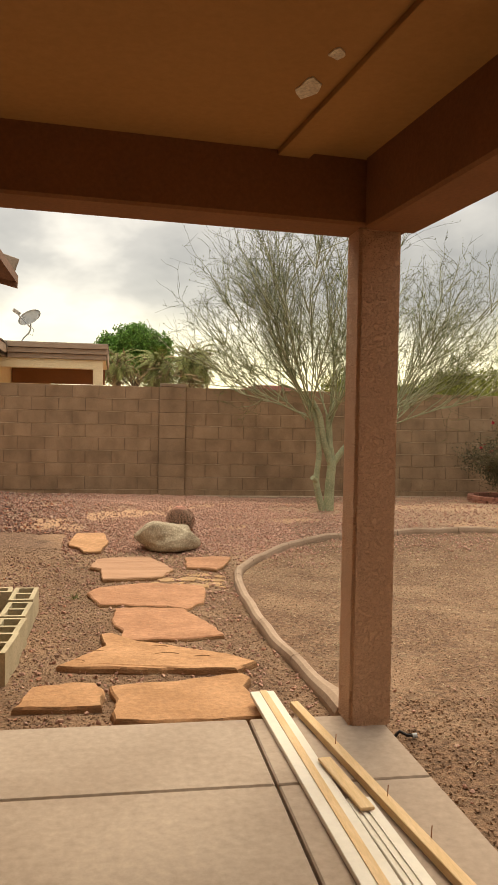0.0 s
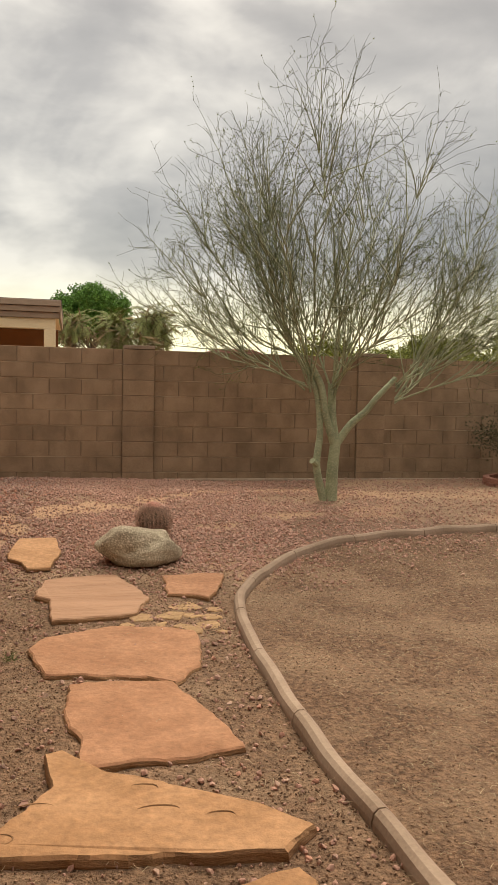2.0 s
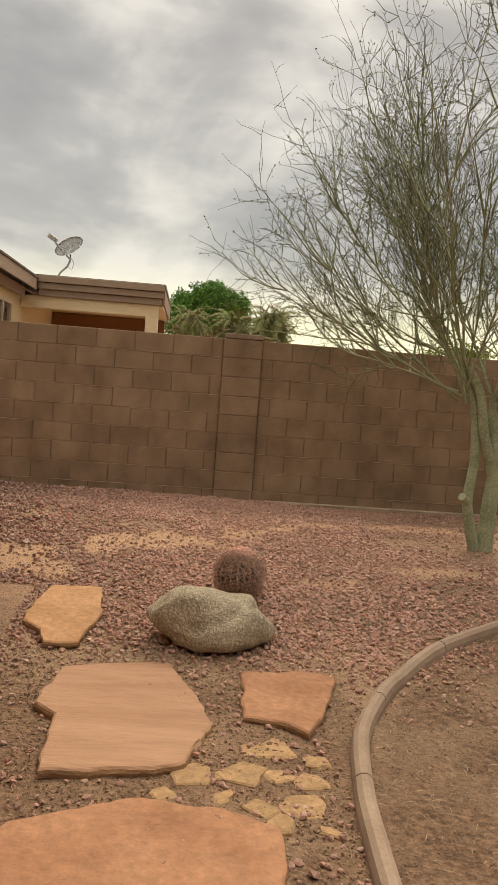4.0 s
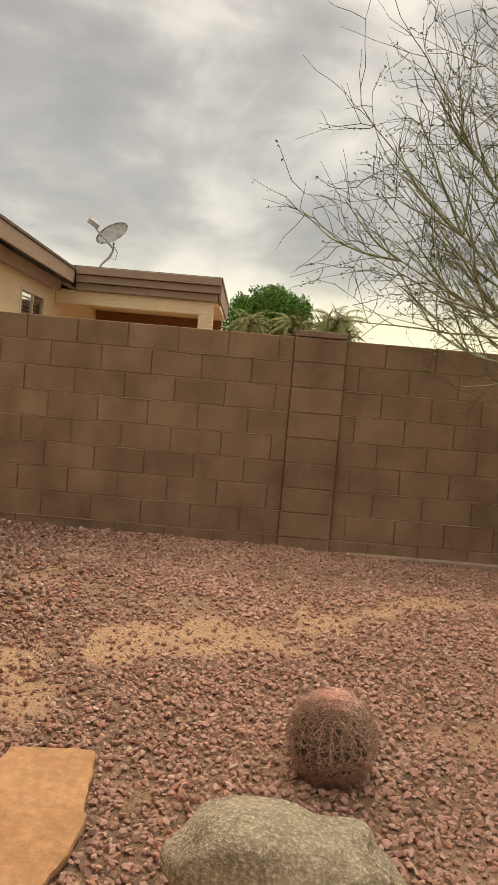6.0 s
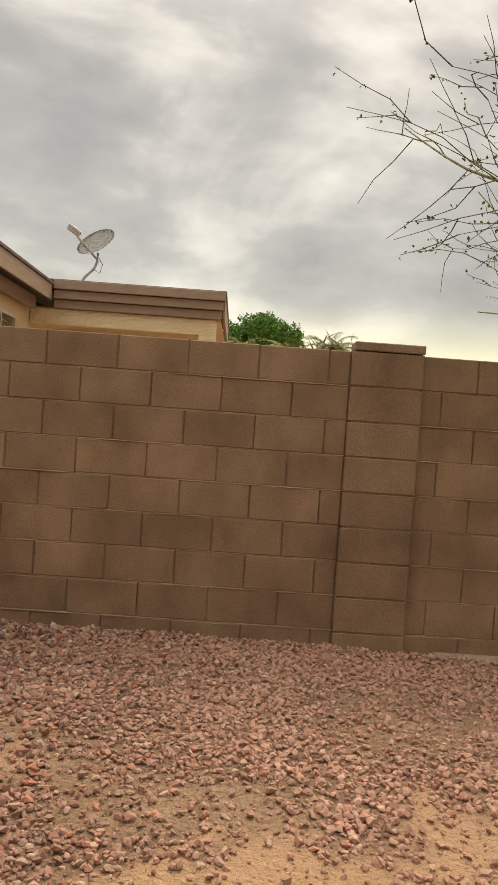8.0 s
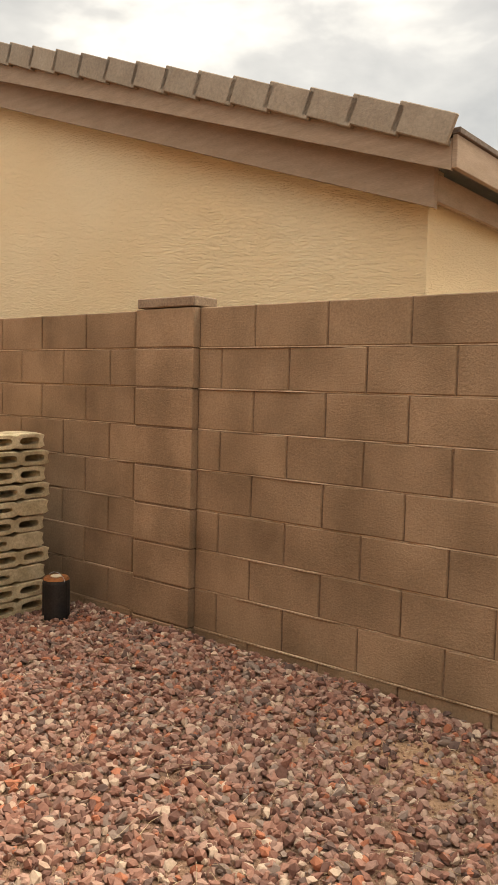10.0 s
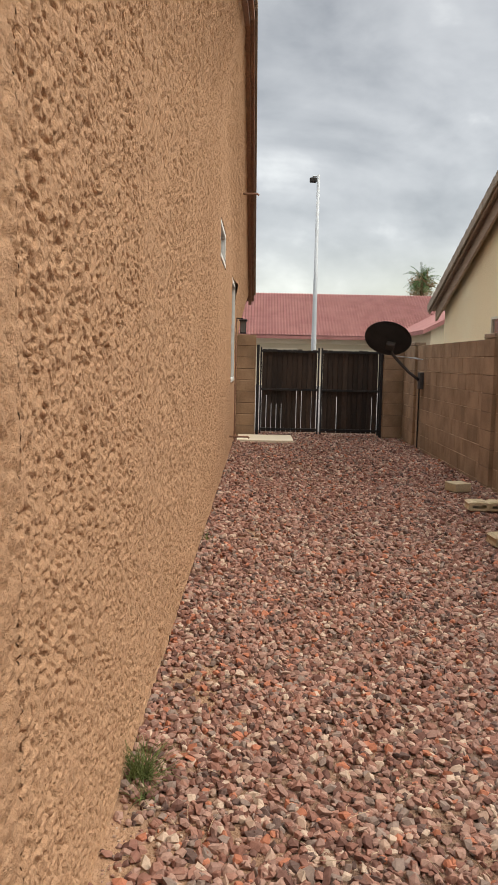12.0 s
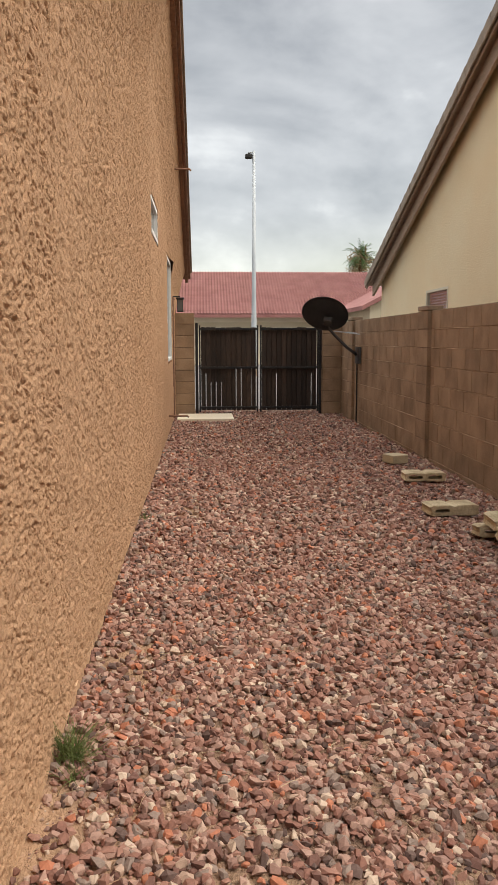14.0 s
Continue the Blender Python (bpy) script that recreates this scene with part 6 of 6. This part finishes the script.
def lay_wall():
    J = 0.007
    cache = {}
    rng = random.Random(21)
    singles, rest_v, rest_f = 0, [], []
    edges = sorted((x, x + 0.415) for x in PIL)
    cells = []
    for n in range(9):
        z1 = T - C * n
        for base, lo, hi in ((-0.125, WX0, 0.2), (0.742, 0.2, WX1)):
            off = base + (0.2032 if n % 2 else 0.0)
            x = off + math.floor((lo - off) / B) * B
            while x < hi:
                a, b = max(x, lo), min(x + B, hi)
                for p0, p1 in edges:
                    if a >= p0 and b <= p1:
                        a = b = 0
                    elif a < p0 < b <= p1 + 1e-6:
                        b = p0
                    elif p0 <= a < p1 < b:
                        a = p1
                    elif a < p0 and b > p1:
                        cells.append((a, p0, z1, n, 0.0))
                        a = p1
                if b - a > 0.03:
                    cells.append((a, b, z1, n, 0.0))
                x += B
        for p0, p1 in edges:
            cells.append((p0, p1, z1, n, -PROUD))
    cells.sort(key=lambda c: abs((c[0] + c[1]) / 2 + 2.2))
    for a, b, z1, n, y in cells:
        w, h = round(b - a - (J if y == 0 else 0.002), 3), round(C - J, 4)
        cx, cz = (a + b) / 2, z1 - C / 2 - J / 2 + 0.003
        cx += rng.uniform(-0.001, 0.001)
        yy = y + rng.uniform(0, 0.0025)
        if singles < 300:
            key = (w, y)
            if key not in cache:
                v, f = block_mesh(w, h, 0.15 if y == 0 else 0.25, 0.0045)
                me = bpy.data.meshes.new("block")
                me.from_pydata(v, [], f)
                me.materials.append(M["block"])
                cache[key] = me
            ob = new("block", cache[key])
            ob.matrix_world = pose(cx, yy, cz, rng.uniform(-0.25, 0.25), 0, rng.uniform(-0.2, 0.2))
            ob.parent = wall_north
            singles += 1
        else:
            v, f = block_mesh(w, h, 0.15 if y == 0 else 0.25, 0.0045)
            s = len(rest_v)
            rest_v += [(p[0] + cx, p[1] + yy, p[2] + cz) for p in v]
            rest_f += [tuple(i + s for i in q) for q in f]
    ob = mesh_ob("block_courses", rest_v, rest_f, M["block_far"])
    ob.parent = wall_north
    tagged(ob, kind="stuff")
    # ragged mortar beds, in places standing out over the blocks; pale tone paints caught light
    for (p0, p1) in zip([WX0] + [e[1] for e in edges], [e[0] for e in edges] + [WX1]):
        for n in range(1, 9):
            zj = T - C * n + 0.000
            steps = max(2, int((p1 - p0) / 0.035))
            v, f = [], []
            for k in range(steps + 1):
                x = p0 + 0.004 + (p1 - p0 - 0.008) * k / steps
                w = noise.noise(Vector((x * 1.1, n * 3.7, 2.0))) + 0.5 * noise.noise(Vector((x * 9.0, n * 5.1, 7.0)))
                out = 0.008 - 0.0115 * min(1.0, max(0.0, 1.6 * w + 0.45))
                half = 0.0034 + 0.0036 * abs(noise.noise(Vector((x * 14.0, n * 2.3, 4.0))))
                v += [(x, 0.02, zj - half), (x, out, zj - half * 0.6), (x, out + 0.0005, zj + half * 0.6), (x, 0.02, zj + half)]
                if k:
                    q = 4 * k
                    f += [(q - 4, q, q + 1, q - 3), (q - 3, q + 1, q + 2, q - 2), (q - 2, q + 2, q + 3, q - 1)]
            ob = mesh_ob("mortar_bed", v, f, M["mortar_bed"])
            ob.parent = wall_north
            tagged(ob, "thin ragged mortar joint, coloured pale for the light it catches")
    for p in PIL:
        boxpart("pilaster_core", p + 0.012, p + 0.403, -PROUD + 0.0045, 0.2, -0.3, T - 0.006, M["mortar"], wall_north, bevel=0)
        boxpart("cap_brick", p + 0.012, p + 0.418, -PROUD - 0.003, 0.13, T + 0.002, T + 0.052, M["cap"], wall_north, "grey-brown flat cap slab on the pilaster", bevel=0.005)
    # the wall that closes the yard to the east
    e = boxpart("wall_east", 9.2, 9.35, -14.0, 0.0, -0.4, T, M["block_far"], bevel=0)
    tagged(e, "brown concrete block garden wall", kind="structure")


lay_wall()


# ---- gravel ----
def pebbles(name, label, material, seed, areas, soil=False):
    rng = np.random.default_rng(seed)
    phi = (1 + 5 ** 0.5) / 2
    ico = np.array([(-1, phi, 0), (1, phi, 0), (-1, -phi, 0), (1, -phi, 0), (0, -1, phi), (0, 1, phi), (0, -1, -phi), (0, 1, -phi), (phi, 0, -1), (phi, 0, 1), (-phi, 0, -1), (-phi, 0, 1)], float)
    ico /= np.linalg.norm(ico[0])
    tri = np.array([(0, 11, 5), (0, 5, 1), (0, 1, 7), (0, 7, 10), (0, 10, 11), (1, 5, 9), (5, 11, 4), (11, 10, 2), (10, 7, 6), (7, 1, 8), (3, 9, 4), (3, 4, 2), (3, 2, 6), (3, 6, 8), (3, 8, 9), (4, 9, 5), (2, 4, 11), (6, 2, 10), (8, 6, 7), (9, 8, 1)])
    if soil:
        ico = np.array([(1, 0, 0), (-1, 0, 0), (0, 1, 0), (0, -1, 0), (0, 0, 1), (0, 0, -1)], float)
        tri = np.array([(0, 2, 4), (2, 1, 4), (1, 3, 4), (3, 0, 4), (2, 0, 5), (1, 2, 5), (3, 1, 5), (0, 3, 5)])
    nv = len(ico)
    xs, ys, ss = [], [], []

    def strew(x0, x1, y0, y1, per, smin, smax, sparse=0.0):
        n = int((x1 - x0) * (y1 - y0) * per)
        x, y = rng.uniform(x0, x1, n), rng.uniform(y0, y1, n)
        g = np.maximum(gravel_amount(x, y), sparse)
        slab = (x < 0.52) & (y < -9.15)
        keep = (rng.random(n) < g) & ~slab & (y < -0.02)
        house = (x < -2.26) & (y < -2.99)
        keep &= ~house
        xs.append(x[keep])
        ys.append(y[keep])
        ss.append(rng.uniform(smin, smax, keep.sum()))
    for area in areas:
        strew(*area)
    x, y, s = np.concatenate(xs), np.concatenate(ys), np.concatenate(ss)
    n = len(x)
    q = rng.normal(size=(n, 4))
    q /= np.linalg.norm(q, axis=1)[:, None]
    a, b, c, d = q.T
    R = np.stack([np.stack([1 - 2 * (c * c + d * d), 2 * (b * c - a * d), 2 * (b * d + a * c)], -1),
                  np.stack([2 * (b * c + a * d), 1 - 2 * (b * b + d * d), 2 * (c * d - a * b)], -1),
                  np.stack([2 * (b * d - a * c), 2 * (c * d + a * b), 1 - 2 * (b * b + c * c)], -1)], 1)
    jit = 1 + rng.uniform(-0.28, 0.22, (n, nv, 1))
    sc = rng.uniform(0.55, 1.3, (n, 1, 3))
    V = ico[None] * jit * sc
    # flat facets: press the corners back onto random planes
    for _ in range(5):
        pn = rng.normal(size=(n, 1, 3))
        pn /= np.linalg.norm(pn, axis=2, keepdims=True)
        over = (V * pn).sum(-1, keepdims=True) - rng.uniform(0.36, 0.62, (n, 1, 1))
        V = V - pn * np.maximum(over, 0)
    V = np.einsum("nij,nkj->nki", R, V) * 1.6
    V[..., 2] *= 0.85
    V = V * s[:, None, None]
    z = gz(x, y) + s * rng.uniform(0.05, 0.95, n)
    V += np.stack([x, y, z], -1)[:, None, :]
    F = (tri[None] + (np.arange(n) * nv)[:, None, None]).reshape(-1, 3)
    me = bpy.data.meshes.new(name)
    me.vertices.add(n * nv)
    me.vertices.foreach_set("co", V.reshape(-1))
    me.loops.add(F.size)
    me.loops.foreach_set("vertex_index", F.reshape(-1).astype(np.int32))
    me.polygons.add(len(F))
    me.polygons.foreach_set("loop_start", np.arange(0, F.size, 3, dtype=np.int32))
    me.update(calc_edges=True)
    me.polygons.foreach_set("use_smooth", [False] * len(F))
    me.materials.append(material)
    tagged(new(name, me), label, kind="stuff")


pebbles("gravel", "pinkish-brown crushed gravel", M["gravel"], 33, [
    (-6.5, -2.2, -3.1, 0.0, 2300, 0.008, 0.0175, 0.05), (-2.2, -1.2, -3.6, 0.0, 2300, 0.007, 0.0165, 0.05), (-10.5, -6.5, -3.1, 0.0, 1400, 0.010, 0.021), (-16.6, -10.5, -3.1, 0.0, 700, 0.012, 0.023),
    (-1.2, 1.4, -5.2, 0.0, 2300, 0.005, 0.0135, 0.08), (1.4, 5.5, -5.0, 0.0, 900, 0.005, 0.013, 0.10), (-2.4, 0.35, -9.1, -4.6, 520, 0.003, 0.012, 0.55), (0.5, 1.6, -12.0, -8.5, 60, 0.005, 0.012, 0.6),
    (-4.6, 2.6, -3.6, 0.0, 900, 0.0022, 0.006, 0.8)])
pebbles("clods", "crumbs of dry brown soil", M["clod"], 34, [
    (-2.2, 0.35, -9.1, -4.2, 2200, 0.002, 0.006, 0.9), (0.35, 3.0, -9.3, -3.7, 1200, 0.0015, 0.005, 0.9), (0.5, 1.5, -12.0, -8.8, 1800, 0.002, 0.008, 0.9)], True)


def litter():
    """Straw, dry stalks and weeds."""
    rng = np.random.default_rng(41)
    st = Sticks(3)
    for x0, x1, y0, y1, n, L in ((-16, -1, -3, -0.1, 500, 0.05), (-2.5, 5, -9, -0.3, 5200, 0.028), (0.6, 2, -12, -8.5, 500, 0.04), (0.5, 4, -8.6, -3.8, 6500, 0.026), (-4, -1.4, -3, -0.2, 220, 0.07)):
        for _ in range(n):
            x, y = rng.uniform(x0, x1), rng.uniform(y0, y1)
            if (x < 0.5 and y < -9.1) or (x < -2.25 and y < -3.0):
                continue
            a = rng.uniform(0, 6.28)
            l = L * rng.uniform(0.5, 1.8)
            z = float(gz(x, y)) + 0.008 + (0.016 if x < -1 else 0)
            d = np.array([math.cos(a), math.sin(a), 0]) * l
            m = np.array([x, y, z + rng.uniform(0, 0.01)])
            st.rod([m - d / 2, m + [0, 0, 0.006], m + d / 2 + [rng.normal() * 0.01, rng.normal() * 0.01, 0]], 0.0011, 0.0007)
    st.done("straw", M["straw"], None, "dry straw and stalks strewn on the soil", "stuff")
    for x, y, n, h in ((-4.06, -2.93, 150, 0.12), (-3.93, -2.9, 30, 0.08), (-0.95, -6.35, 30, 0.06), (-7.5, -2.96, 40, 0.06)):
        w = Sticks(3)
        for _ in range(n):
            a, el = rng.uniform(0, 6.28), rng.uniform(0.5, 1.4)
            d = np.array([math.cos(a) * math.cos(el), math.sin(a) * math.cos(el), math.sin(el)])
            p, _ = curve_from((rng.normal() * 0.02, rng.normal() * 0.02, 0), d, h * rng.uniform(0.6, 1.3), rng, 4, 0.3, -0.5)
            w.rod(p, 0.0016, 0.0005)
        e = empty("weed_tuft", (x, y, float(gz(x, y)) + 0.01), label="small green weed tuft growing in gravel", category="weed")
        w.done("grass_mass", M["grass"], e, "", "stuff")


litter()
